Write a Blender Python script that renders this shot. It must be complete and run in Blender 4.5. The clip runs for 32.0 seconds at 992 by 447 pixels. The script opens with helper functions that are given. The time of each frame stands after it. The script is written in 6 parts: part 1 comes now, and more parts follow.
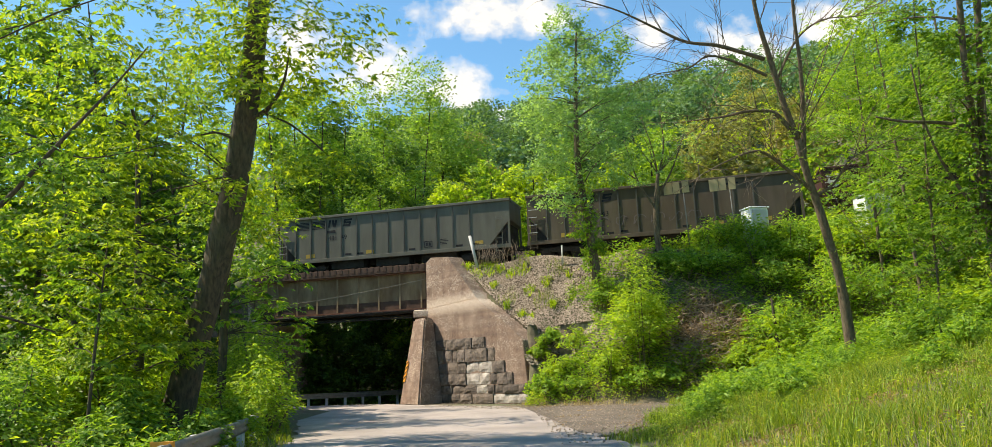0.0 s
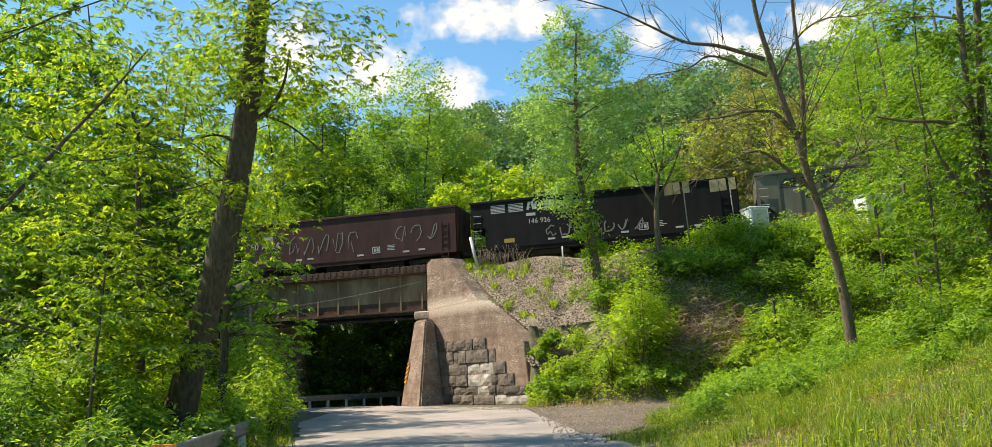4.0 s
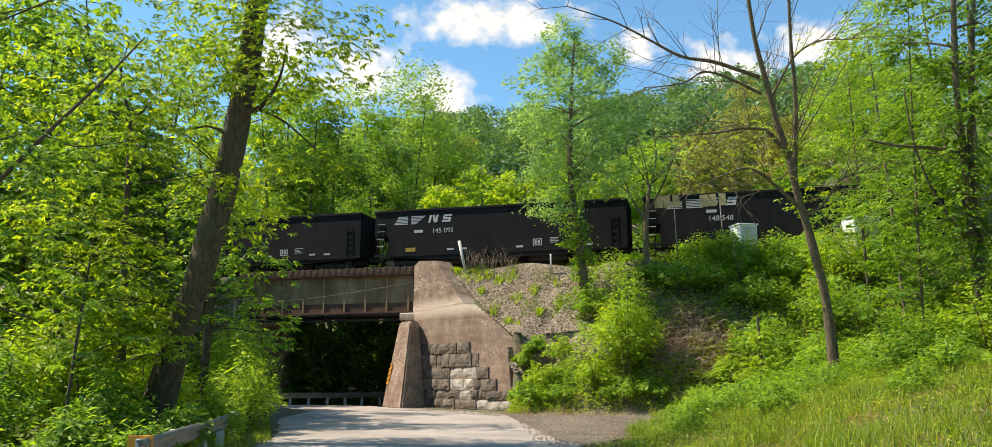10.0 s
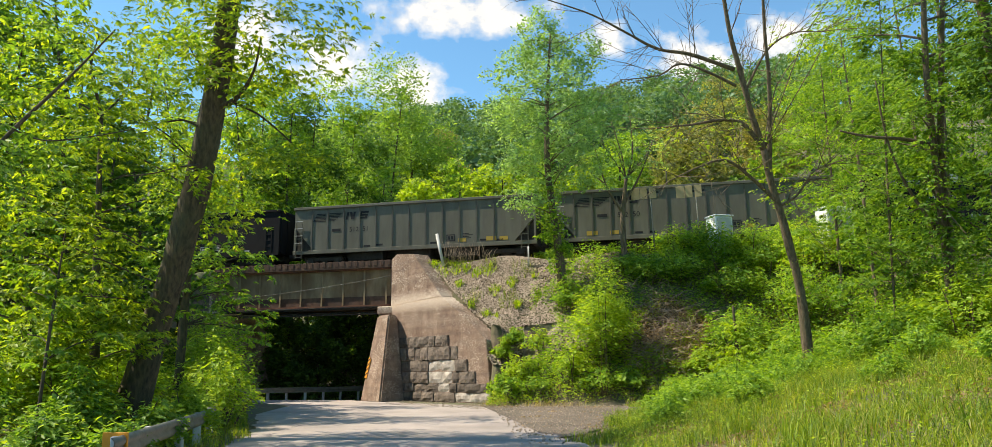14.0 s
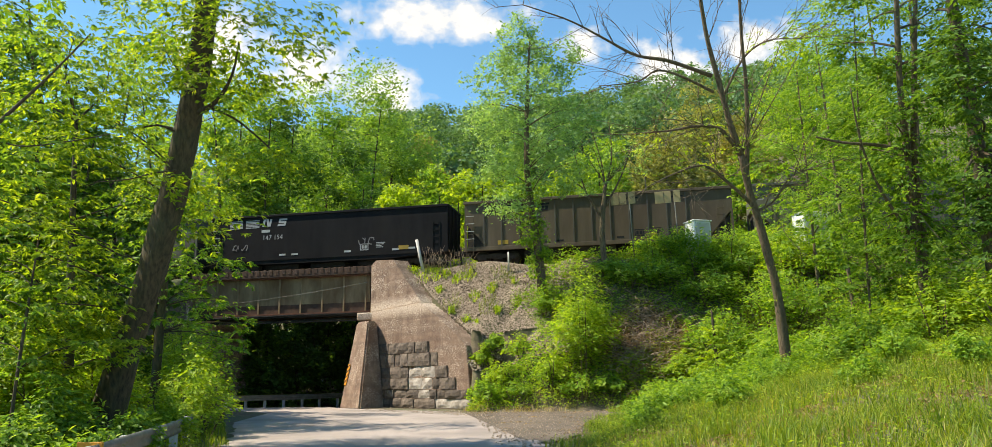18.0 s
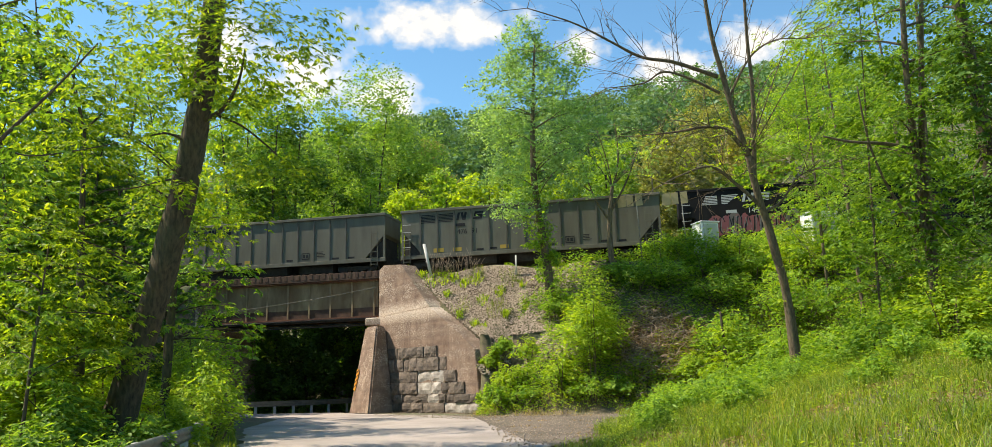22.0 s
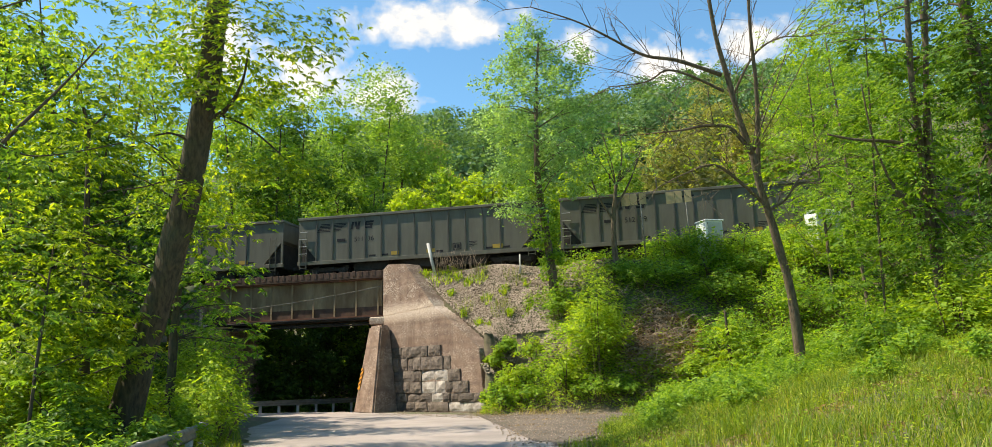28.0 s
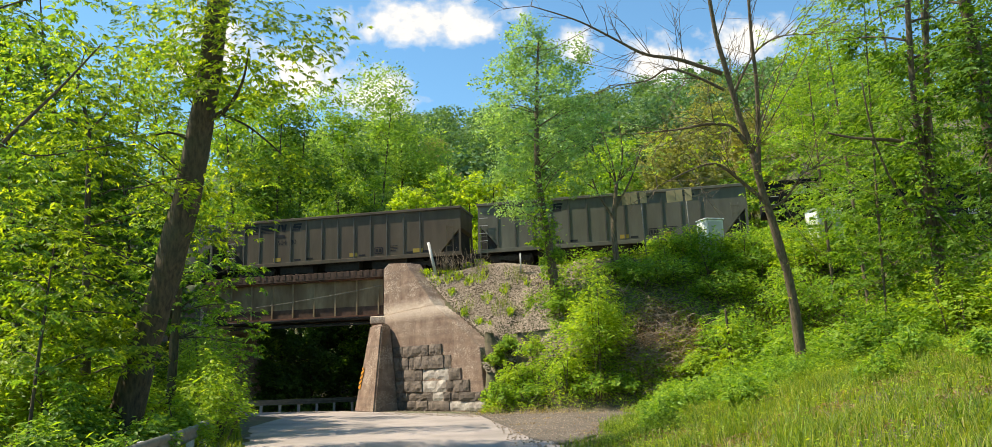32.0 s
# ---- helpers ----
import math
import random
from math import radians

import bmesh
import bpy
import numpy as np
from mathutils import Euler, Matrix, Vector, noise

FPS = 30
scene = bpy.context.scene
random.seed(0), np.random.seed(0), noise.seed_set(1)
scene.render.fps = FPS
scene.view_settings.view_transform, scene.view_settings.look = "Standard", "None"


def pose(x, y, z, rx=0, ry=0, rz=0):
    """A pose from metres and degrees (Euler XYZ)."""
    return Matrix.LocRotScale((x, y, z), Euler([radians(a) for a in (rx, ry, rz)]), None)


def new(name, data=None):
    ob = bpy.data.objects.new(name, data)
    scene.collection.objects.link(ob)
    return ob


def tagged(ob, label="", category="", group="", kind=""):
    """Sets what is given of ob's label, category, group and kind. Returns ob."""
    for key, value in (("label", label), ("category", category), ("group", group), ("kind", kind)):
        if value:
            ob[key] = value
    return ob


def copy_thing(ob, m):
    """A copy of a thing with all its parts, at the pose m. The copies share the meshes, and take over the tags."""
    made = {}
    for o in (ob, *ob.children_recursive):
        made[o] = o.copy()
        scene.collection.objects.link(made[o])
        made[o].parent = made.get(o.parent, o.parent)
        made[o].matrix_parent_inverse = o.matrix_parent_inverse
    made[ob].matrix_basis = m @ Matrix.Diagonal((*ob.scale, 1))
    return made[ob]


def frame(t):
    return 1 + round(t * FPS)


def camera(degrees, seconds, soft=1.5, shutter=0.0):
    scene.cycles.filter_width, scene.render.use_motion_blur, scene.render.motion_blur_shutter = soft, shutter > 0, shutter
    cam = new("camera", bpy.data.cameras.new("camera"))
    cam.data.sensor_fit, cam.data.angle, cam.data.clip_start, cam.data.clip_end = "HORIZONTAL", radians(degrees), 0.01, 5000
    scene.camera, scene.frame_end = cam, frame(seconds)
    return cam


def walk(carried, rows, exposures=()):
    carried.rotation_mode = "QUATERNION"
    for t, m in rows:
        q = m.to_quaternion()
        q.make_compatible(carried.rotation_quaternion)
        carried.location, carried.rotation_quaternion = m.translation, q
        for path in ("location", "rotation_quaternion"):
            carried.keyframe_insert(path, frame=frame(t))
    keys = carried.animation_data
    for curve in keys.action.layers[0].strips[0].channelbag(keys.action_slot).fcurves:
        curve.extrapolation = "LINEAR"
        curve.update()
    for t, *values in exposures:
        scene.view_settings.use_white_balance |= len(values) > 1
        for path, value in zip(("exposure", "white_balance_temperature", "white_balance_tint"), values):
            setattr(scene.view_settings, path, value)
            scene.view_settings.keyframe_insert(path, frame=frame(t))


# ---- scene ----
cam = camera(64.6, 32.0, 0.3)
PATH = [
    (0, pose(0, 0, 1.6, 100.636, 2.266, 0.379)),
    (0.5, pose(0, 0, 1.6, 100.654, 2.284, 0.392)),
    (1, pose(0, 0, 1.6, 100.674, 2.288, 0.409)),
    (1.5, pose(0, 0, 1.6, 100.701, 2.331, 0.426)),
    (2, pose(0, 0, 1.6, 100.726, 2.394, 0.438)),
    (2.5, pose(0, 0, 1.6, 100.734, 2.429, 0.443)),
    (3, pose(0, 0, 1.6, 100.731, 2.454, 0.446)),
    (3.5, pose(0, 0, 1.6, 100.727, 2.483, 0.450)),
    (5.5, pose(0, 0, 1.6, 100.677, 2.494, 0.465)),
    (6, pose(0, 0, 1.6, 100.650, 2.439, 0.456)),
    (6.5, pose(0, 0, 1.6, 100.625, 2.416, 0.452)),
    (7, pose(0, 0, 1.6, 100.660, 2.401, 0.446)),
    (7.5, pose(0, 0, 1.6, 100.808, 2.387, 0.430)),
    (8, pose(0, 0, 1.6, 101.270, 2.333, 0.360)),
    (8.5, pose(0, 0, 1.6, 101.627, 2.155, 0.206)),
    (9, pose(0, 0, 1.6, 101.700, 1.288, -0.042)),
    (9.5, pose(0, 0, 1.6, 101.391, 0.205, -0.486)),
    (10, pose(0, 0, 1.6, 101.064, 0.038, -0.780)),
    (10.5, pose(0, 0, 1.6, 100.895, 0.093, -0.884)),
    (11, pose(0, 0, 1.6, 100.757, 0.151, -0.987)),
    (11.5, pose(0, 0, 1.6, 100.641, 0.174, -1.091)),
    (12, pose(0, 0, 1.6, 100.557, 0.201, -1.195)),
    (12.5, pose(0, 0, 1.6, 100.512, 0.264, -1.328)),
    (13, pose(0, 0, 1.6, 100.502, 0.379, -1.569)),
    (13.5, pose(0, 0, 1.6, 100.514, 0.558, -1.940)),
    (14, pose(0, 0, 1.6, 100.520, 0.725, -2.315)),
    (14.5, pose(0, 0, 1.6, 100.514, 0.832, -2.587)),
    (16.5, pose(0, 0, 1.6, 100.717, 1.014, -3.691)),
    (17, pose(0, 0, 1.6, 100.772, 1.069, -3.745)),
    (17.5, pose(0, 0, 1.6, 100.840, 1.091, -3.762)),
    (18, pose(0, 0, 1.6, 100.908, 1.108, -3.735)),
    (18.5, pose(0, 0, 1.6, 100.969, 1.146, -3.693)),
    (19, pose(0, 0, 1.6, 101.030, 1.186, -3.641)),
    (19.5, pose(0, 0, 1.6, 101.094, 1.224, -3.558)),
    (20, pose(0, 0, 1.6, 101.146, 1.288, -3.454)),
    (20.5, pose(0, 0, 1.6, 101.170, 1.378, -3.347)),
    (21, pose(0, 0, 1.6, 101.182, 1.496, -3.248)),
    (21.5, pose(0, 0, 1.6, 101.193, 1.618, -3.162)),
    (22, pose(0, 0, 1.6, 101.187, 1.680, -3.090)),
    (22.5, pose(0, 0, 1.6, 101.170, 1.713, -3.035)),
    (23, pose(0, 0, 1.6, 101.174, 1.754, -2.996)),
    (23.5, pose(0, 0, 1.6, 101.186, 1.770, -2.963)),
    (24, pose(0, 0, 1.6, 101.186, 1.764, -2.935)),
    (24.5, pose(0, 0, 1.6, 101.168, 1.752, -2.906)),
    (25, pose(0, 0, 1.6, 101.139, 1.748, -2.882)),
    (25.5, pose(0, 0, 1.6, 101.122, 1.777, -2.864)),
    (27.5, pose(0, 0, 1.6, 101.124, 1.743, -2.801)),
    (28, pose(0, 0, 1.6, 101.121, 1.767, -2.793)),
    (28.5, pose(0, 0, 1.6, 101.111, 1.802, -2.787)),
    (29, pose(0, 0, 1.6, 101.097, 1.833, -2.781)),
    (29.5, pose(0, 0, 1.6, 101.084, 1.849, -2.778)),
    (30, pose(0, 0, 1.6, 101.077, 1.848, -2.780)),
    (30.5, pose(0, 0, 1.6, 101.067, 1.846, -2.766)),
    (31, pose(0, 0, 1.6, 101.051, 1.864, -2.736)),
    (31.5, pose(0, 0, 1.6, 101.046, 1.868, -2.728)),
    (32, pose(0, 0, 1.6, 101.054, 1.833, -2.741)),
]
walk(cam, PATH, [(0, 0.75, 7300, 10), (32, 0.75, 7300, 10)])
# ---------- world, sun, exposure ----------
TURN = -15.1                       # the track's bearing; s runs along it, q across it
TRACK = pose(0, 0, 0, 0, 0, TURN)
RAIL_Z = 7.85


def track_point(s, q, z):
    return TRACK @ Vector((s, q, z))


SUN_DIR = Vector((-0.74, 0.03, 1.0)).normalized()   # towards the sun
world = bpy.data.worlds.new("sky")
scene.world = world
world.use_nodes = True
wn = world.node_tree
sky = wn.nodes.new("ShaderNodeTexSky")
sky.sky_type, sky.sun_disc = "NISHITA", False
sky.sun_elevation = math.asin(SUN_DIR.z)
sky.sun_rotation = math.atan2(SUN_DIR.x, SUN_DIR.y)
sky.air_density, sky.dust_density, sky.ozone_density = 1.0, 0.05, 2.2
deep = wn.nodes.new("ShaderNodeMix")
deep.data_type, deep.blend_type = "RGBA", "MULTIPLY"
deep.inputs[0].default_value, deep.inputs[7].default_value = 1.0, (0.62, 0.95, 1.05, 1)
wn.links.new(sky.outputs[0], deep.inputs[6])
wn.links.new(deep.outputs[2], wn.nodes["Background"].inputs[0])
wn.nodes["Background"].inputs[1].default_value = 0.138
sun = new("sun", bpy.data.lights.new("sun", "SUN"))
sun.data.energy, sun.data.angle, sun.data.color = 5.0, radians(0.55), (1.0, 0.945, 0.85)
sun.matrix_world = SUN_DIR.to_track_quat("Z", "Y").to_matrix().to_4x4()


# ---------- materials ----------
def ramp_between(nt, fac, stops):
    r = nt.nodes.new("ShaderNodeValToRGB")
    r.color_ramp.elements[0].position, r.color_ramp.elements[0].color = stops[0][0], (*stops[0][1], 1)
    r.color_ramp.elements[1].position, r.color_ramp.elements[1].color = stops[-1][0], (*stops[-1][1], 1)
    for pos, col in stops[1:-1]:
        e = r.color_ramp.elements.new(pos)
        e.color = (*col, 1)
    nt.links.new(fac, r.inputs[0])
    return r.outputs[0]


def noise_node(nt, scale, detail=4, rough=0.55, stretch=None):
    tc = nt.nodes.new("ShaderNodeTexCoord")
    out = tc.outputs["Object"]
    if stretch:
        mp = nt.nodes.new("ShaderNodeMapping")
        mp.inputs["Scale"].default_value = stretch
        nt.links.new(out, mp.inputs[0])
        out = mp.outputs[0]
    n = nt.nodes.new("ShaderNodeTexNoise")
    n.inputs["Scale"].default_value, n.inputs["Detail"].default_value, n.inputs["Roughness"].default_value = scale, detail, rough
    nt.links.new(out, n.inputs["Vector"])
    return n.outputs[0]


def mix_colour(nt, fac, a, b, mode="MIX"):
    m = nt.nodes.new("ShaderNodeMix")
    m.data_type, m.blend_type = "RGBA", mode
    for sock, val in ((m.inputs[0], fac), (m.inputs[6], a), (m.inputs[7], b)):
        if isinstance(val, (int, float)):
            sock.default_value = val
        elif isinstance(val, tuple):
            sock.default_value = (*val, 1)
        else:
            nt.links.new(val, sock)
    return m.outputs[2]


def surface(name, dark, light, grain=8.0, stain=0.7, stain_colour=None, stain_amount=0.35, rough=0.85, metal=0.0, bump=0.3,
            bump_dist=0.02, stretch=None, stain_stretch=None, per_piece=0.0):
    """A weathered opaque surface: fine grain between two colours, large stains, bump."""
    m = bpy.data.materials.new(name)
    m.use_nodes = True
    nt = m.node_tree
    b = nt.nodes["Principled BSDF"]
    g = noise_node(nt, grain, 5, 0.6, stretch)
    col = ramp_between(nt, g, [(0.32, dark), (0.68, light)])
    st = noise_node(nt, stain, 4, 0.6, stain_stretch)
    fac = ramp_between(nt, st, [(0.42, (0, 0, 0)), (0.66, (stain_amount,) * 3)])
    col = mix_colour(nt, fac, col, stain_colour or tuple(c * 0.5 for c in dark))
    if per_piece:
        oi = nt.nodes.new("ShaderNodeObjectInfo")
        v = ramp_between(nt, oi.outputs["Random"], [(0.0, (1 - per_piece,) * 3), (1.0, (1 + per_piece,) * 3)])
        col = mix_colour(nt, 1.0, col, v, "MULTIPLY")
    nt.links.new(col, b.inputs["Base Color"])
    b.inputs["Roughness"].default_value, b.inputs["Metallic"].default_value = rough, metal
    if bump:
        bp = nt.nodes.new("ShaderNodeBump")
        bp.inputs["Strength"].default_value, bp.inputs["Distance"].default_value = bump, bump_dist
        nt.links.new(g, bp.inputs["Height"])
        nt.links.new(bp.outputs[0], b.inputs["Normal"])
    return m


def leaf_material(name, stops, through_light=0.4, rough=0.45):
    """Leaves: each one its own shade, partly letting light through."""
    m = bpy.data.materials.new(name)
    m.use_nodes = True
    nt = m.node_tree
    b = nt.nodes["Principled BSDF"]
    geo = nt.nodes.new("ShaderNodeNewGeometry")
    shade = ramp_between(nt, geo.outputs["Random Per Island"], stops)
    big = noise_node(nt, 0.35, 2)
    lift = ramp_between(nt, big, [(0.35, (0.78, 0.84, 0.75)), (0.65, (1.12, 1.08, 1.0))])
    col = mix_colour(nt, 1.0, shade, lift, "MULTIPLY")
    nt.links.new(col, b.inputs["Base Color"])
    b.inputs["Roughness"].default_value, b.inputs["Specular IOR Level"].default_value = rough, 0.22
    tr = nt.nodes.new("ShaderNodeBsdfTranslucent")
    warm = mix_colour(nt, 1.0, col, (1.9, 1.75, 0.5), "MULTIPLY")
    nt.links.new(warm, tr.inputs[0])
    mx = nt.nodes.new("ShaderNodeMixShader")
    mx.inputs[0].default_value = through_light
    nt.links.new(b.outputs[0], mx.inputs[1])
    nt.links.new(tr.outputs[0], mx.inputs[2])
    nt.links.new(mx.outputs[0], nt.nodes["Material Output"].inputs[0])
    return m


def paint(name, colour, rough=0.6, metal=0.0):
    m = surface(name, tuple(c * 0.8 for c in colour), colour, 6, 1.5, None, 0.3, rough, metal, 0.08, 0.005)
    m.node_tree.nodes["Principled BSDF"].inputs["Specular IOR Level"].default_value = 0.25
    return m


def weathered_concrete():
    """Brown-stained concrete: blotches, rain streaks, pale spalled scabs, form-board lines."""
    m = bpy.data.materials.new("old_concrete")
    m.use_nodes = True
    nt = m.node_tree
    b = nt.nodes["Principled BSDF"]
    blotch = noise_node(nt, 1.3, 6, 0.7)
    col = ramp_between(nt, blotch, [(0.30, (0.13, 0.077, 0.05)), (0.52, (0.225, 0.145, 0.10)), (0.72, (0.34, 0.24, 0.172))])
    streak = noise_node(nt, 2.6, 5, 0.65, (1.6, 1.6, 0.16))
    col = mix_colour(nt, ramp_between(nt, streak, [(0.46, (0, 0, 0)), (0.68, (0.42, 0.42, 0.42))]), col, (0.055, 0.038, 0.03))
    board = noise_node(nt, 1.0, 3, 0.6, (0.12, 0.12, 3.4))
    col = mix_colour(nt, ramp_between(nt, board, [(0.40, (0.5, 0.5, 0.5)), (0.50, (0, 0, 0))]), col, (0.13, 0.085, 0.062))
    tc = nt.nodes.new("ShaderNodeTexCoord")
    sep = nt.nodes.new("ShaderNodeSeparateXYZ")
    nt.links.new(tc.outputs["Object"], sep.inputs[0])
    high = nt.nodes.new("ShaderNodeMath")
    high.operation, high.inputs[1].default_value = "MULTIPLY", 0.1
    nt.links.new(sep.outputs[2], high.inputs[0])
    joint = ramp_between(nt, high.outputs[0], [(0.47, (0, 0, 0)), (0.525, (0.9, 0.9, 0.9)), (0.555, (0.6, 0.6, 0.6)), (0.60, (0, 0, 0))])
    patch = ramp_between(nt, noise_node(nt, 0.8, 3, 0.6, (0.8, 0.8, 1.6)), [(0.44, (0.12, 0.12, 0.12)), (0.62, (0.9, 0.9, 0.9))])
    patch = mix_colour(nt, 1.0, patch, joint, "ADD")
    scab = noise_node(nt, 9.0, 8, 0.8, (1, 1, 1.9))
    spots = ramp_between(nt, scab, [(0.505, (0, 0, 0)), (0.565, (0.95, 0.95, 0.95))])
    col = mix_colour(nt, mix_colour(nt, 1.0, spots, patch, "MULTIPLY"), col, (0.56, 0.46, 0.36))
    crust = ramp_between(nt, scab, [(0.38, (0, 0, 0)), (0.47, (0.85, 0.85, 0.85))])
    col = mix_colour(nt, mix_colour(nt, 1.0, crust, joint, "MULTIPLY"), col, (0.62, 0.50, 0.39))
    pits = ramp_between(nt, noise_node(nt, 22, 4, 0.7), [(0.30, (0.6, 0.6, 0.6)), (0.44, (0, 0, 0))])
    col = mix_colour(nt, pits, col, (0.05, 0.036, 0.028))
    nt.links.new(col, b.inputs["Base Color"])
    b.inputs["Roughness"].default_value = 0.93
    bp = nt.nodes.new("ShaderNodeBump")
    bp.inputs["Strength"].default_value, bp.inputs["Distance"].default_value = 0.7, 0.03
    nt.links.new(scab, bp.inputs["Height"])
    nt.links.new(bp.outputs[0], b.inputs["Normal"])
    return m


LEAF_NEAR = leaf_material("leaf_near", [(0.0, (0.09, 0.185, 0.03)), (0.5, (0.18, 0.315, 0.045)), (1.0, (0.32, 0.435, 0.075))], 0.5)
LEAF_OLIVE = leaf_material("leaf_olive", [(0.0, (0.08, 0.145, 0.02)), (0.5, (0.17, 0.265, 0.03)), (1.0, (0.36, 0.43, 0.055))], 0.55)
LEAF_MID = leaf_material("leaf_mid", [(0.0, (0.07, 0.155, 0.03)), (0.5, (0.14, 0.255, 0.045)), (1.0, (0.24, 0.355, 0.07))], 0.5)
LEAF_COOL = leaf_material("leaf_cool", [(0.0, (0.12, 0.23, 0.06)), (0.5, (0.21, 0.34, 0.09)), (1.0, (0.32, 0.45, 0.14))], 0.5)
LEAF_AIRY = leaf_material("leaf_airy", [(0.0, (0.15, 0.27, 0.11)), (0.5, (0.24, 0.385, 0.165)), (1.0, (0.35, 0.50, 0.25))], 0.42)
LEAF_FRESH = leaf_material("leaf_fresh", [(0.0, (0.14, 0.24, 0.03)), (0.5, (0.24, 0.365, 0.042)), (1.0, (0.39, 0.48, 0.075))], 0.5)
# far and ridge leaves: the bluish haze of distance is mixed into the greens
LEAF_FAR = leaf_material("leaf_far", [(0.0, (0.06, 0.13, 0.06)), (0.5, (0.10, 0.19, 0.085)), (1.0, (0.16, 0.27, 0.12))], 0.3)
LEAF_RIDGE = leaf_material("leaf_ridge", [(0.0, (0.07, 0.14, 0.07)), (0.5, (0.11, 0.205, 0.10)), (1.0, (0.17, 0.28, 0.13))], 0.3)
# darker copy of the leaf greens, with the shade of deep woods in the colour
LEAF_SHADED = leaf_material("leaf_shaded", [(0.0, (0.045, 0.10, 0.022)), (0.5, (0.085, 0.17, 0.033)), (1.0, (0.14, 0.24, 0.05))], 0.4)
LEAF_YELLOW = leaf_material("leaf_yellow", [(0.0, (0.16, 0.25, 0.022)), (0.5, (0.265, 0.385, 0.033)), (1.0, (0.385, 0.475, 0.065))], 0.5)
LEAF_PALE = leaf_material("leaf_pale", [(0.0, (0.17, 0.19, 0.07)), (0.5, (0.27, 0.26, 0.11)), (1.0, (0.38, 0.33, 0.17))], 0.4)
LEAF_BUD = leaf_material("leaf_bud", [(0.0, (0.15, 0.165, 0.07)), (0.5, (0.23, 0.245, 0.10)), (1.0, (0.32, 0.33, 0.14))], 0.45)
GRASS = leaf_material("grass_blades", [(0.0, (0.06, 0.125, 0.015)), (0.55, (0.17, 0.25, 0.025)), (0.9, (0.31, 0.36, 0.045)), (1.0, (0.42, 0.36, 0.14))], 0.4)
RANK = leaf_material("rank_grass_blades", [(0.0, (0.07, 0.14, 0.02)), (0.6, (0.15, 0.25, 0.03)), (1.0, (0.26, 0.34, 0.045))], 0.4)
LITTER = leaf_material("dead_leaf", [(0.0, (0.13, 0.08, 0.037)), (0.5, (0.26, 0.17, 0.085)), (1.0, (0.40, 0.28, 0.155))], 0.2)
STRAW = leaf_material("straw", [(0.0, (0.20, 0.15, 0.07)), (0.5, (0.34, 0.27, 0.13)), (1.0, (0.46, 0.39, 0.20))], 0.3)
BARK = surface("bark", (0.026, 0.018, 0.009), (0.115, 0.08, 0.042), 14, 1.2, (0.05, 0.06, 0.03), 0.4, 0.95, 0, 0.9, 0.04, (1, 1, 0.22))
BARK_WARM = surface("bark_warm", (0.065, 0.045, 0.027), (0.20, 0.14, 0.085), 14, 1.2, (0.07, 0.08, 0.035), 0.35, 0.95, 0, 0.9, 0.04, (1, 1, 0.22))
BARK_PALE = surface("bark_pale", (0.10, 0.085, 0.065), (0.27, 0.23, 0.18), 12, 1.5, (0.08, 0.07, 0.05), 0.4, 0.95, 0, 0.8, 0.03, (1, 1, 0.25))
SOIL = surface("soil_and_litter", (0.06, 0.045, 0.03), (0.17, 0.125, 0.08), 5, 0.4, (0.07, 0.11, 0.03), 0.7, 0.95, 0, 0.6, 0.05)
ASPHALT = surface("asphalt", (0.26, 0.218, 0.19), (0.42, 0.354, 0.31), 30, 0.35, (0.165, 0.14, 0.12), 0.6, 0.9, 0, 0.3, 0.01)
GRAVEL = surface("drive_gravel", (0.075, 0.055, 0.04), (0.20, 0.155, 0.115), 14, 0.5, (0.07, 0.055, 0.035), 0.8, 0.95, 0, 0.8, 0.03)
BALLAST = surface("ballast_bed", (0.15, 0.115, 0.08), (0.33, 0.26, 0.195), 9, 0.6, (0.13, 0.10, 0.07), 0.5, 0.95, 0, 0.9, 0.06)
BALLAST_STONE = surface("ballast_stone", (0.19, 0.145, 0.105), (0.46, 0.37, 0.28), 6, 1.0, None, 0.3, 0.95, 0, 0.3, 0.01)
CONCRETE = weathered_concrete()
STONE = surface("sandstone_block", (0.07, 0.054, 0.042), (0.20, 0.155, 0.118), 5, 1.5, (0.08, 0.065, 0.055), 0.6, 0.95, 0, 0.9, 0.05, None, None, 0.3)
STONE_PALE = surface("lime_washed_block", (0.26, 0.225, 0.185), (0.50, 0.45, 0.39), 5, 1.5, (0.14, 0.11, 0.09), 0.7, 0.95, 0, 0.7, 0.04, None, None, 0.15)
RUST_STEEL = surface("girder_steel", (0.20, 0.14, 0.08), (0.34, 0.25, 0.148), 2.5, 0.7, (0.12, 0.062, 0.03), 0.65, 0.75, 0.1, 0.2, 0.01, (1, 1, 0.4), (1, 1, 0.3))
RUST_RED = surface("rusted_flange", (0.11, 0.04, 0.022), (0.24, 0.10, 0.055), 4, 1.0, (0.05, 0.025, 0.018), 0.6, 0.85, 0.1, 0.4, 0.01)
DECK_RUST = surface("rusted_deck_edge", (0.06, 0.032, 0.02), (0.14, 0.075, 0.045), 4, 1.0, (0.04, 0.025, 0.018), 0.6, 0.85, 0.1, 0.4, 0.01)
RAIL_STEEL = surface("rail_steel", (0.12, 0.08, 0.06), (0.30, 0.26, 0.23), 6, 1, None, 0.3, 0.5, 0.6, 0.1)
TIMBER = surface("creosoted_timber", (0.045, 0.035, 0.028), (0.12, 0.095, 0.075), 7, 1.2, None, 0.4, 0.9, 0, 0.5, 0.02, (0.3, 1, 1))
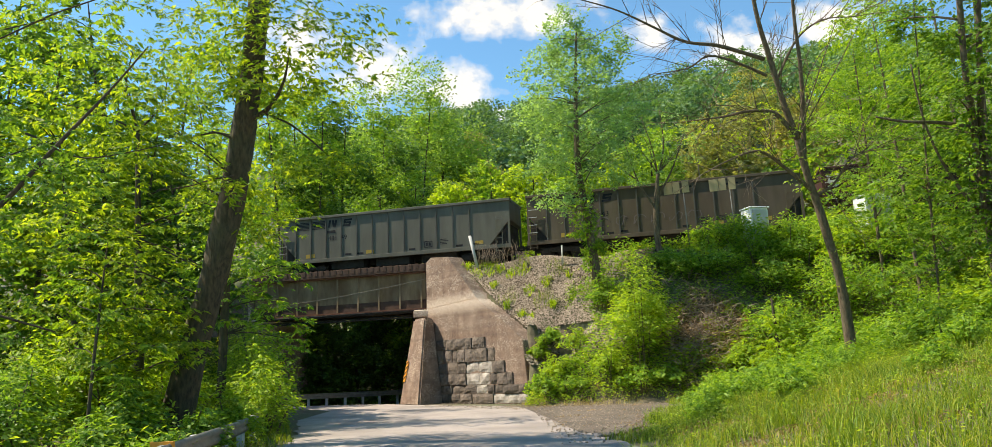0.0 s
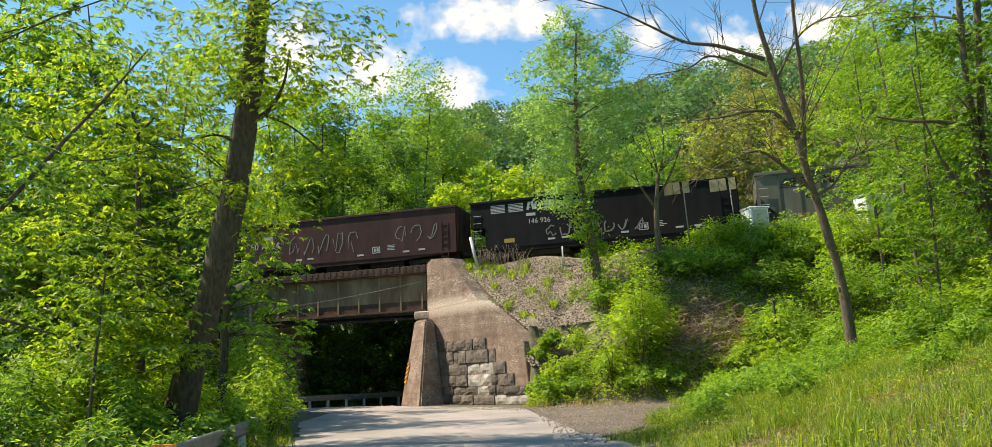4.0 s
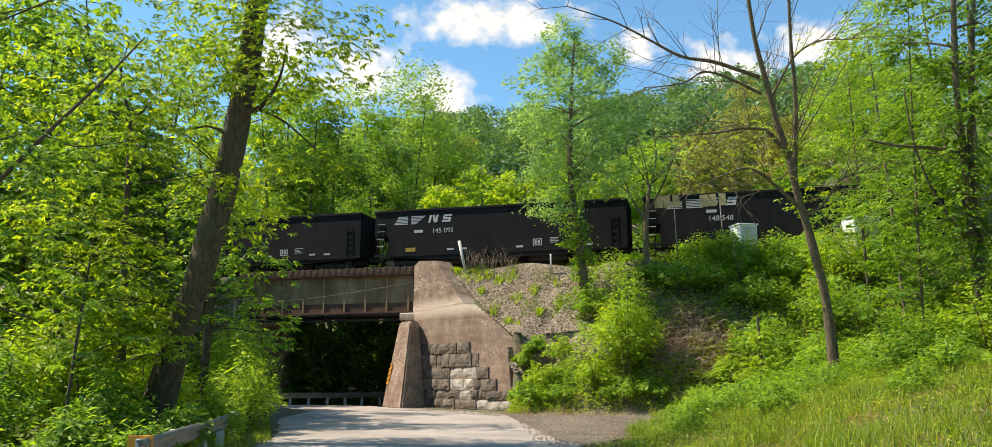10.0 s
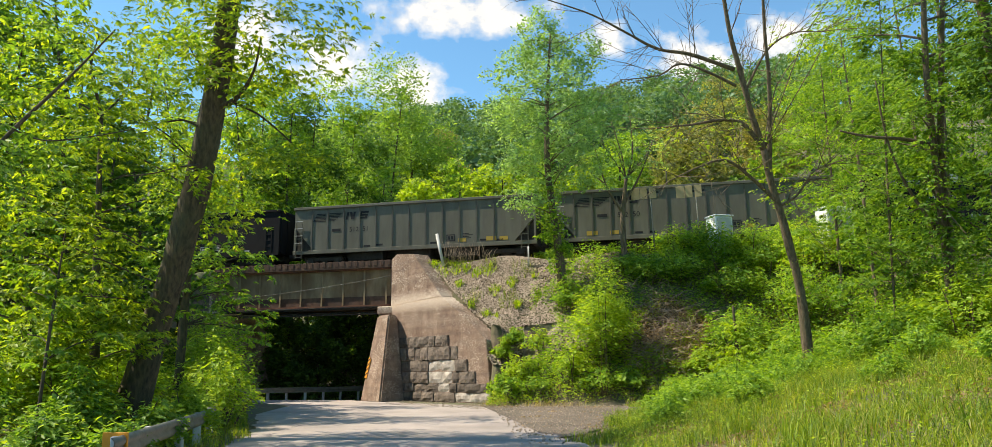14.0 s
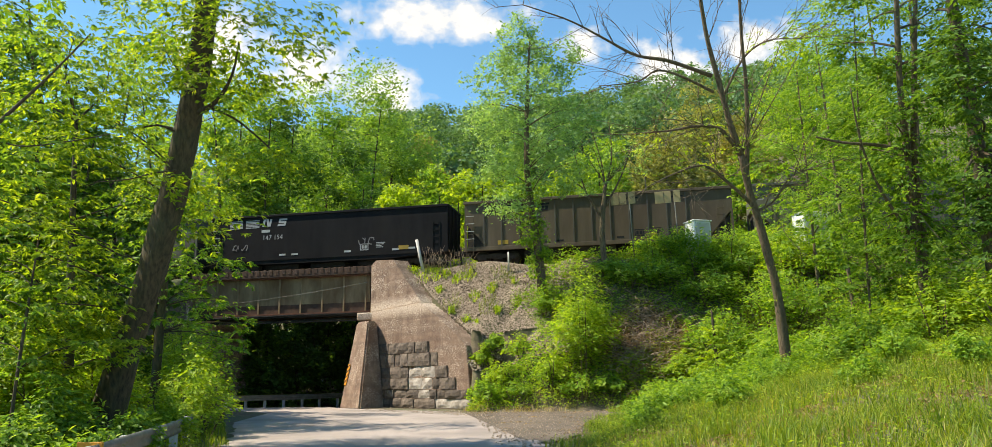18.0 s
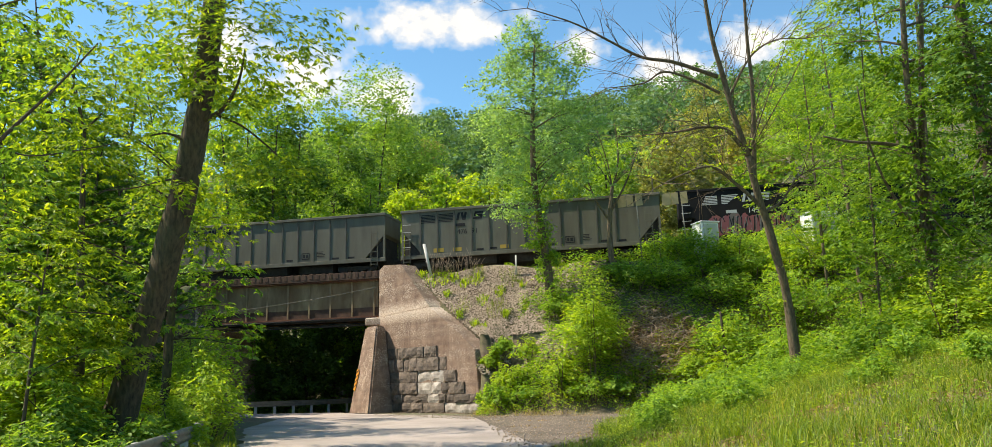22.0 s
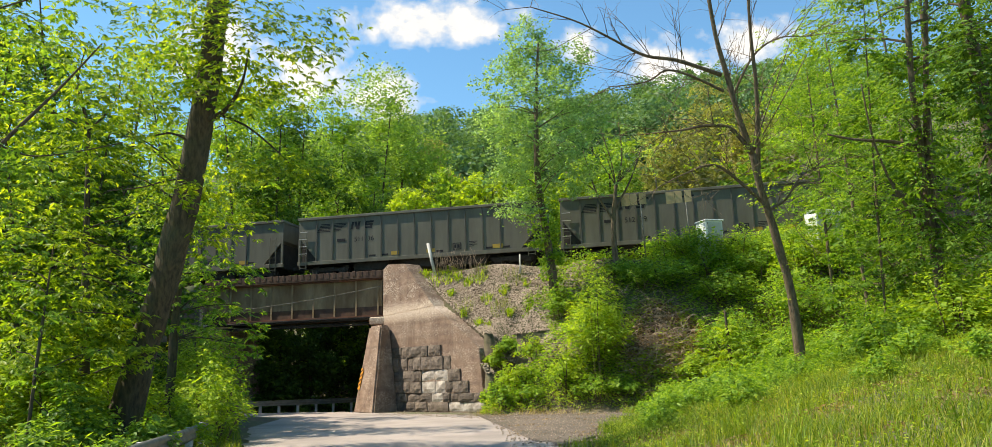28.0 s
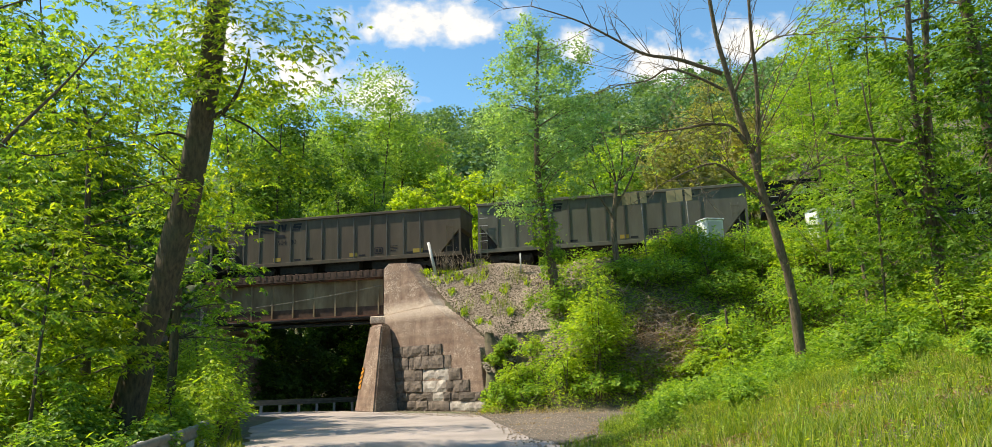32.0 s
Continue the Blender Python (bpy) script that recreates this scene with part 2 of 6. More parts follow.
GALVANISED = surface("galvanised_steel", (0.115, 0.115, 0.095), (0.23, 0.225, 0.19), 4, 1.5, (0.22, 0.19, 0.15), 0.5, 0.55, 0.4, 0.15)
CAR_GREY = surface("car_grey_paint", (0.108, 0.104, 0.080), (0.155, 0.149, 0.115), 1.6, 0.5, (0.085, 0.074, 0.058), 0.35, 0.65, 0.1, 0.1, 0.01, (1, 1, 0.2), (1, 1, 0.3))
CAR_TAN = surface("car_tan_paint", (0.085, 0.068, 0.046), (0.135, 0.108, 0.074), 1.6, 0.5, (0.085, 0.06, 0.045), 0.55, 0.7, 0.1, 0.1, 0.01, (1, 1, 0.2), (1, 1, 0.3))
CAR_BLACK = surface("car_black_paint", (0.008, 0.008, 0.009), (0.015, 0.015, 0.016), 1.6, 0.5, (0.022, 0.018, 0.015), 0.5, 0.8, 0.1, 0.1, 0.01, (1, 1, 0.2))
CAR_BROWN = surface("car_brown_paint", (0.055, 0.026, 0.022), (0.095, 0.045, 0.036), 1.6, 0.5, (0.035, 0.022, 0.018), 0.5, 0.7, 0.1, 0.1, 0.01, (1, 1, 0.2), (1, 1, 0.3))
# ribs painted darker than the car sides to stand in for their shaded flanks
RIB_GREY = surface("rib_shade_grey", (0.065, 0.062, 0.05), (0.115, 0.108, 0.086), 3, 1.0, (0.06, 0.045, 0.035), 0.5, 0.8, 0.1, 0.1, 0.01, (1, 1, 0.3))
UNDERFRAME = surface("underframe_grime", (0.02, 0.017, 0.014), (0.05, 0.042, 0.035), 6, 1.5, None, 0.4, 0.9, 0.1, 0.3)
WHITE_MARK = paint("white_stencil", (0.47, 0.47, 0.455))
DARK_MARK = paint("dark_stencil", (0.022, 0.022, 0.024), 0.9)
YELLOW_MARK = paint("yellow_panel", (0.42, 0.28, 0.05))
ORANGE_MARK = paint("orange_panel", (0.75, 0.30, 0.03))
PINK_SPRAY = paint("pink_spray", (0.27, 0.085, 0.09))
TEAL_SPRAY = paint("teal_spray", (0.065, 0.17, 0.135))
PALE_SPRAY = paint("pale_spray", (0.23, 0.215, 0.205))
DIM_SPRAY = paint("dim_spray", (0.15, 0.12, 0.11))
WHITE_PAINT = paint("white_cabinet_paint", (0.80, 0.80, 0.78), 0.45)
CREAM_PAINT = paint("cream_board_paint", (0.40, 0.31, 0.16), 0.7)
POST_PAINT = paint("post_paint", (0.55, 0.53, 0.49), 0.7)
DEAD_STALK = surface("dead_stalk", (0.20, 0.14, 0.10), (0.40, 0.30, 0.21), 9, 2, None, 0.3, 0.95, 0, 0)
CABLE_MAT = paint("cable_sheath", (0.16, 0.145, 0.12))
for car_paint in (CAR_GREY, CAR_TAN, CAR_BLACK, CAR_BROWN, RUST_STEEL):
    car_paint.node_tree.nodes["Principled BSDF"].inputs["Specular IOR Level"].default_value = 0.15
COAL = surface("coal", (0.012, 0.012, 0.012), (0.04, 0.04, 0.04), 10, 1, None, 0.3, 0.7, 0, 0.8, 0.05)


def cloud_material():
    m = bpy.data.materials.new("cloud_vapour")
    m.use_nodes = True
    nt = m.node_tree
    tc = nt.nodes.new("ShaderNodeTexCoord")
    sep = nt.nodes.new("ShaderNodeSeparateXYZ")
    nt.links.new(tc.outputs["Generated"], sep.inputs[0])
    flatten = nt.nodes.new("ShaderNodeCombineXYZ")
    nt.links.new(sep.outputs[0], flatten.inputs[0])
    nt.links.new(sep.outputs[2], flatten.inputs[2])
    mid = nt.nodes.new("ShaderNodeVectorMath")
    mid.operation, mid.inputs[1].default_value = "SUBTRACT", (0.5, 0, 0.42)
    nt.links.new(flatten.outputs[0], mid.inputs[0])
    big = nt.nodes.new("ShaderNodeVectorMath")
    big.operation, big.inputs[1].default_value = "MULTIPLY", (3.2, 1, 3.2)
    nt.links.new(mid.outputs[0], big.inputs[0])
    ln = nt.nodes.new("ShaderNodeVectorMath")
    ln.operation = "LENGTH"
    nt.links.new(big.outputs[0], ln.inputs[0])
    oi = nt.nodes.new("ShaderNodeObjectInfo")
    off = nt.nodes.new("ShaderNodeVectorMath")
    off.operation = "MULTIPLY_ADD"
    off.inputs[1].default_value = (0.011, 0.011, 0.013)
    shift = nt.nodes.new("ShaderNodeCombineXYZ")
    far = nt.nodes.new("ShaderNodeMath")
    far.operation, far.inputs[1].default_value = "MULTIPLY", 37.0
    nt.links.new(oi.outputs["Random"], far.inputs[0])
    nt.links.new(far.outputs[0], shift.inputs[1])
    nt.links.new(tc.outputs["Object"], off.inputs[0])
    nt.links.new(shift.outputs[0], off.inputs[2])
    nz = nt.nodes.new("ShaderNodeTexNoise")
    nz.inputs["Scale"].default_value, nz.inputs["Detail"].default_value, nz.inputs["Roughness"].default_value = 1.25, 8, 0.55
    nt.links.new(off.outputs[0], nz.inputs["Vector"])
    k = nt.nodes.new("ShaderNodeMath")
    k.operation, k.inputs[1].default_value = "MULTIPLY_ADD", 2.0
    nt.links.new(nz.outputs[0], k.inputs[0])
    neg = nt.nodes.new("ShaderNodeMath")
    neg.operation, neg.inputs[1].default_value = "MULTIPLY", -1.25
    nt.links.new(ln.outputs["Value"], neg.inputs[0])
    nt.links.new(neg.outputs[0], k.inputs[2])
    dens = ramp_between(nt, k.outputs[0], [(0.02, (0, 0, 0)), (0.30, (0.35, 0.35, 0.35)), (0.72, (1, 1, 1))])
    # emission replaces sunlight on the cloud; bluish to white ramp paints its shading
    em = nt.nodes.new("ShaderNodeEmission")
    white = ramp_between(nt, nz.outputs[0], [(0.3, (0.80, 0.86, 0.95)), (0.6, (1, 1, 1))])
    nt.links.new(white, em.inputs[0])
    em.inputs[1].default_value = 0.66
    tp = nt.nodes.new("ShaderNodeBsdfTransparent")
    mx = nt.nodes.new("ShaderNodeMixShader")
    nt.links.new(dens, mx.inputs[0])
    nt.links.new(tp.outputs[0], mx.inputs[1])
    nt.links.new(em.outputs[0], mx.inputs[2])
    nt.links.new(mx.outputs[0], nt.nodes["Material Output"].inputs[0])
    return m


CLOUD = cloud_material()


# ---------- mesh helpers ----------
def part(name, bm, material, parent=None, label=""):
    me = bpy.data.meshes.new(name)
    bm.normal_update()
    bm.to_mesh(me)
    bm.free()
    me.materials.append(material)
    ob = new(name, me)
    if parent:
        ob.parent = parent
    if label:
        ob["label"] = label
    return ob


def shared(name, me, parent, m):
    """One more object on a mesh that exists."""
    ob = new(name, me)
    ob.parent = parent
    ob.matrix_basis = m
    return ob


def raw_mesh(name, verts, faces, material, smooth=False):
    """A mesh straight from arrays; faces are all triangles or all quads."""
    me = bpy.data.meshes.new(name)
    verts = np.asarray(verts, np.float32).reshape(-1, 3)
    faces = np.asarray(faces, np.int32)
    nf, k = faces.shape
    me.vertices.add(len(verts))
    me.vertices.foreach_set("co", verts.ravel())
    me.loops.add(nf * k)
    me.loops.foreach_set("vertex_index", faces.ravel())
    me.polygons.add(nf)
    me.polygons.foreach_set("loop_start", np.arange(0, nf * k, k, dtype=np.int32))
    me.polygons.foreach_set("loop_total", np.full(nf, k, np.int32))
    if smooth:
        me.polygons.foreach_set("use_smooth", np.ones(nf, bool))
    me.update(calc_edges=True)
    me.materials.append(material)
    return me


def box(bm, x0, x1, y0, y1, z0, z1, bevel=0.0):
    vs = [bm.verts.new((x, y, z)) for z in (z0, z1) for y in (y0, y1) for x in (x0, x1)]
    fs = [(0, 2, 3, 1), (4, 5, 7, 6), (0, 1, 5, 4), (2, 6, 7, 3), (0, 4, 6, 2), (1, 3, 7, 5)]
    faces = [bm.faces.new([vs[i] for i in f]) for f in fs]
    if bevel:
        edges = list({e for f in faces for e in f.edges})
        bmesh.ops.bevel(bm, geom=edges, offset=bevel, segments=1, affect="EDGES")
    return bm


def boxes(*rows, bevel=0.0):
    bm = bmesh.new()
    for r in rows:
        box(bm, *r, bevel=bevel)
    return bm


def prism(profile, y0, y1):
    """A polygon in x and z, carried from y0 to y1."""
    bm = bmesh.new()
    a = [bm.verts.new((x, y0, z)) for x, z in profile]
    b = [bm.verts.new((x, y1, z)) for x, z in profile]
    n = len(profile)
    bm.faces.new(a)
    bm.faces.new(b[::-1])
    for i in range(n):
        bm.faces.new((a[i], b[i], b[(i + 1) % n], a[(i + 1) % n]))
    bmesh.ops.recalc_face_normals(bm, faces=bm.faces[:])
    return bm


def tube(bm, pts, radii, sides=8, wobble=0.0, seed=0):
    """A tapering round tube along points."""
    pts = [Vector(p) for p in pts]
    rings = []
    for i, p in enumerate(pts):
        d = (pts[min(i + 1, len(pts) - 1)] - pts[max(i - 1, 0)]).normalized()
        side = d.cross(Vector((0.31, 0.95, 0.05))).normalized()
        up = side.cross(d)
        ring = []
        for k in range(sides):
            a = 2 * math.pi * k / sides
            r = radii[i] * (1 + wobble * noise.noise((p.x * 1.7 + k * 1.3 + seed, p.y, p.z * 0.9)))
            ring.append(bm.verts.new(p + side * math.cos(a) * r + up * math.sin(a) * r))
        rings.append(ring)
    for r0, r1 in zip(rings, rings[1:]):
        for k in range(sides):
            f = bm.faces.new((r0[k], r0[(k + 1) % sides], r1[(k + 1) % sides], r1[k]))
            f.smooth = True
    bm.faces.new(rings[0][::-1])
    bm.faces.new(rings[-1])
    return bm


def smooth_path(pts, n):
    """n points on a smooth curve through the given ones."""
    P = np.array(pts, float)
    t = np.linspace(0, len(P) - 1, n)
    out = []
    for v in t:
        i = min(int(v), len(P) - 2)
        f = v - i
        p0, p1, p2, p3 = P[max(i - 1, 0)], P[i], P[i + 1], P[min(i + 2, len(P) - 1)]
        out.append(0.5 * (2 * p1 + (p2 - p0) * f + (2 * p0 - 5 * p1 + 4 * p2 - p3) * f * f + (3 * p1 - p0 - 3 * p2 + p3) * f ** 3))
    return out


RNG = np.random.default_rng(7)


def unit(v):
    return v / (np.linalg.norm(v, axis=-1, keepdims=True) + 1e-9)


def leaves(name, centres, size, material, droop=0.35, width=0.42, flat=0.45, spread=0.35, fan=False, heading=None, facing=None):
    """One folded, pointed leaf at each centre; with fan, fives of leaflets about one stalk.
    heading: the way each leaf points in plan; facing: the way its upper side looks."""
    c = np.asarray(centres, float)
    if fan:
        c = np.repeat(c[: len(c) // 5 * 5: 5], 5, 0)
    n = len(c)
    ln = size * (1 + spread * RNG.standard_normal(n)).clip(0.45, 1.8)
    a = RNG.uniform(0, 2 * np.pi, n) if heading is None else heading[:n] + RNG.normal(0, 0.3, n)
    if fan:
        first = RNG.uniform(0, 2 * np.pi, n // 5) if heading is None else heading[: n: 5]
        a = np.repeat(first, 5) + np.tile(np.array([-1.5, -0.7, 0.0, 0.7, 1.5]), n // 5) + RNG.normal(0, 0.12, n)
        ln = ln * np.tile(np.array([0.72, 0.95, 1.12, 0.95, 0.72]), n // 5)
    along = unit(np.stack([np.cos(a), np.sin(a), RNG.normal(-droop, 0.3, n)], 1))
    up = np.array([0.0, 0.0, 1.0]) if facing is None else facing[:n]
    nrm = unit(RNG.normal(0, flat, (n, 3)) + up)
    if fan:
        c = c + along * ln[:, None] * 0.55
    side = unit(np.cross(along, nrm))
    up = np.cross(side, along)
    L, W = ln[:, None], (ln * width)[:, None]
    v = np.empty((n, 4, 3))
    v[:, 0] = c - along * L * 0.5
    v[:, 1] = c + side * W * 0.5 + up * W * 0.18
    v[:, 2] = c + along * L * 0.5 - up * W * 0.12
    v[:, 3] = c - side * W * 0.5 + up * W * 0.18
    i = np.arange(n)[:, None] * 4
    f = np.concatenate([i + [0, 1, 2], i + [0, 2, 3]], 0)
    return raw_mesh(name, v, f, material)


def clumps(centre, radii, n_clumps, per_clump, clump_r, shell=0.55, flatten=0.6):
    """Leaf places: clumps near the skin of an ellipsoid, leaves in flattened sprays about each."""
    d = unit(RNG.standard_normal((n_clumps, 3)))
    r = shell + (1 - shell) * RNG.random(n_clumps) ** 0.6
    r *= 1 + 0.16 * RNG.standard_normal(n_clumps)
    cc = np.asarray(centre) + d * r[:, None] * np.asarray(radii)
    cr = clump_r * RNG.uniform(0.6, 1.4, n_clumps)
    off = RNG.standard_normal((n_clumps, per_clump, 3)) * [0.6, 0.6, 0.6 * flatten]
    return (cc[:, None] + off * cr[:, None, None]).reshape(-1, 3), cc


def sprays(centre, radii, count, per, length):
    """Leafy sprays that spread outwards from the middle of an ellipsoid, level and drooping at the tip, leaves on either side of each.
    Returns leaf places, headings and facings, and the sprays' roots."""
    d = unit(RNG.standard_normal((count, 3)) * [1, 1, 0.9])
    r = (0.25 + 0.75 * RNG.random(count) ** 0.5) * (1 + 0.14 * RNG.standard_normal(count))
    root = np.asarray(centre) + d * r[:, None] * np.asarray(radii)
    h = np.arctan2(d[:, 1], d[:, 0]) + RNG.normal(0, 0.7, count)
    ln = length * RNG.uniform(0.55, 1.45, count)
    pitch = RNG.normal(0.05, 0.28, count)
    k = RNG.random((count, per)) ** 0.8
    side = np.where(RNG.random((count, per)) < 0.5, -1.0, 1.0)
    wide = RNG.random((count, per)) * (0.12 + 0.42 * np.sin(np.pi * np.minimum(k + 0.12, 1)))
    hx, hy = np.cos(h)[:, None], np.sin(h)[:, None]
    L = ln[:, None]
    fwd, lat = (k - 0.35) * L, side * wide * L * 0.75
    x = root[:, 0:1] + hx * fwd - hy * lat
    y = root[:, 1:2] + hy * fwd + hx * lat
    z = root[:, 2:3] + (pitch[:, None] * fwd - 0.26 * L * k * k - 0.2 * wide * L) + RNG.normal(0, 0.03, (count, per)) * L
    heading = h[:, None] + side * RNG.uniform(0.3, 1.1, (count, per))
    face = np.stack([hx * 0.15 + 0 * k, hy * 0.15 + 0 * k, 1 + 0 * k], -1) + 0.45 * d[:, None, :]
    return np.stack([x, y, z], -1).reshape(-1, 3), heading.ravel(), face.reshape(-1, 3), root


# ---------- terrain ----------
C_T, S_T = math.cos(radians(-TURN)), math.sin(radians(-TURN))


def step01(v, a, b):
    t = np.clip((v - a) / (b - a), 0, 1)
    return t * t * (3 - 2 * t)


def to_sq(x, y):
    return x * C_T - y * S_T, x * S_T + y * C_T


def ground_z(x, y):
    """Height of the ground: road level, grassy bank, railway embankment, wooded hill behind."""
    x, y = np.asarray(x, float), np.asarray(y, float)
    s, q = to_sq(x, y)
    edge = np.maximum(2.9, 2.9 + (y - 17) * 0.30)
    bank = np.clip((x - edge) * 0.21, 0, 2.6) * (1 - 0.75 * step01(y, 29, 38))
    foot = 34.2 - 3.0 * step01(s, 2, 14)
    slope = np.clip((q - foot) / (41.8 - foot), 0, 1) * 7.55
    wall_q = 43.35 - (s + 15.7) * 0.704
    right = np.where(s < -8.9, (q > wall_q) & (s > -15.2), True).astype(float)
    right *= np.where((s < -5.0) & (q < 38.0), step01(s, -8.8, -5.2), 1.0)
    left = step01(-s, 26.5, 27.5)
    z = np.maximum(bank, slope * np.maximum(right, left))
    along = (s + 15.75) * 0.819 - (q - 42.4) * 0.573
    back = (s + 15.75) * 0.573 + (q - 42.4) * 0.819
    lip = np.interp(along, [0, 0.5, 2.1, 4.6, 6.94, 8.2, 9.4], [7.6, 7.65, 7.65, 5.36, 3.9, 2.95, 1.6])
    near = ((back > 0.78) & (along > -0.3) & (along < 9.4)) | ((along > 8.7) & (along < 9.4) & (back > -0.4))
    held = 1 - step01(back, 1.0, 3.4)
    z = np.where(near, np.clip(z, lip * held - 0.05, lip + 0.9 * np.maximum(back - 0.4, 0) + 0.02), z)
    crest = np.minimum(z, 7.65)
    hill_r = 7.55 - 2.2 * step01(q, 49, 53) + np.clip(q - 53, 0, 165) * (0.31 + 0.09 * step01(x, 10, 60))
    hill_l = -0.6 + np.clip(q - 53, 0, 165) * 0.42
    w = step01(s, -14.5, -9.0)
    hill = hill_r * w + hill_l * (1 - w)
    z = np.where(q > 47.5, crest * (1 - step01(q, 48.0, 49.5)) + hill * step01(q, 48.0, 49.5), crest)
    z = np.where((s < -15.2) & (s > -27) & (q > 40), np.where(q > 47.5, hill_l, -0.25 * step01(q, 41, 47)), z)
    bump = 0.10 * np.sin(x * 1.3 + y * 0.7) + 0.08 * np.sin(x * 0.53 - y * 1.9)
    z = z + bump * np.clip(z * 0.5, 0, 1)
    z = np.where((x < -7.5) & (y < 38), z + np.clip((-7.5 - x) * 0.12, 0, 2.0), z)
    return z


def spaced(*runs):
    out = [np.arange(a, b, d) for a, b, d in runs]
    return np.concatenate(out + [[runs[-1][1]]])


def build_ground():
    xs = spaced((-420, -60, 18), (-60, -26, 2), (-26, -4, 0.5), (-4, 5, 0.2), (5, 24, 0.5), (24, 60, 2), (60, 420, 18))
    ys = spaced((-80, 0, 8), (0, 35, 0.5), (35, 44, 0.2), (44, 60, 0.5), (60, 110, 2.5), (110, 520, 16))
    X, Y = np.meshgrid(xs, ys)
    Z = ground_z(X, Y) - 0.03
    nx, ny = len(xs), len(ys)
    i = (np.arange(ny - 1)[:, None] * nx + np.arange(nx - 1)[None]).ravel()[:, None]
    me = raw_mesh("ground", np.stack([X, Y, Z], -1), i + [0, 1, nx + 1, nx], SOIL, True)
    tagged(new("ground", me), "brown soil and leaf litter under the woods", "ground", kind="structure")


build_ground()


def strip(name, rows, z, material, label, lift=0.02, cat="road", n=9):
    """A paved strip from cross-sections (left x, left y, right x, right y)."""
    secs = smooth_path(rows, len(rows) * 14)
    v, f = [], []
    for a in secs:
        for k in range(n):
            t = k / (n - 1)
            x, y = a[0] * (1 - t) + a[2] * t, a[1] * (1 - t) + a[3] * t
            if k in (0, n - 1):
                x += 0.28 * noise.noise((y * 0.9, x * 0.3, 4.0 + k)) + 0.10 * noise.noise((y * 3.7, x, k))
            crown = 0.03 * (1 - (2 * t - 1) ** 2)
            v.append((x, y, float(ground_z(x, y)) + lift + crown if z is None else z(x, y) + crown))
    for i in range(len(secs) - 1):
        for k in range(n - 1):
            a = i * n + k
            f.append((a, a + 1, a + n + 1, a + n))
    ob = new(name, raw_mesh(name, v, f, material, True))
    return tagged(ob, label, cat, kind="structure")


def road_z(x, y):
    s, q = to_sq(x, y)
    return 0.02 - 0.25 * float(step01(q, 41, 47))


strip("road", [(-4, -40, 5, -40), (-4, 0, 4, 0), (-4.9, 15, 2.7, 15), (-5.4, 20, 2.2, 20), (-6.6, 26, 1.7, 26), (-8.4, 32, 1.4, 31.0),
               (-10.6, 37, 0.4, 35.6), (-13.0, 41, -3.4, 40.6), (-16, 44, -6.0, 44.2), (-20, 46, -6.8, 48.0), (-26, 48, -12, 52.2), (-40, 50, -38, 56.5)],
      road_z, ASPHALT, "worn pale grey asphalt road in dappled shade")
strip("gravel_drive", [(0.8, 35.0, 2.0, 18.5), (3.2, 34.5, 3.3, 20.5), (5.4, 33.9, 4.9, 25.5), (7.2, 33.4, 6.6, 30.0), (9.0, 33.0, 8.8, 32.6)],
      None, GRAVEL, "loose gravel drive joining the asphalt road", 0.015, "gravel drive")

# ---------- railway bridge ----------
WALL_A, WALL_B = Vector((-15.75, 42.4, 0)), Vector((-8.6, 37.4, 0))


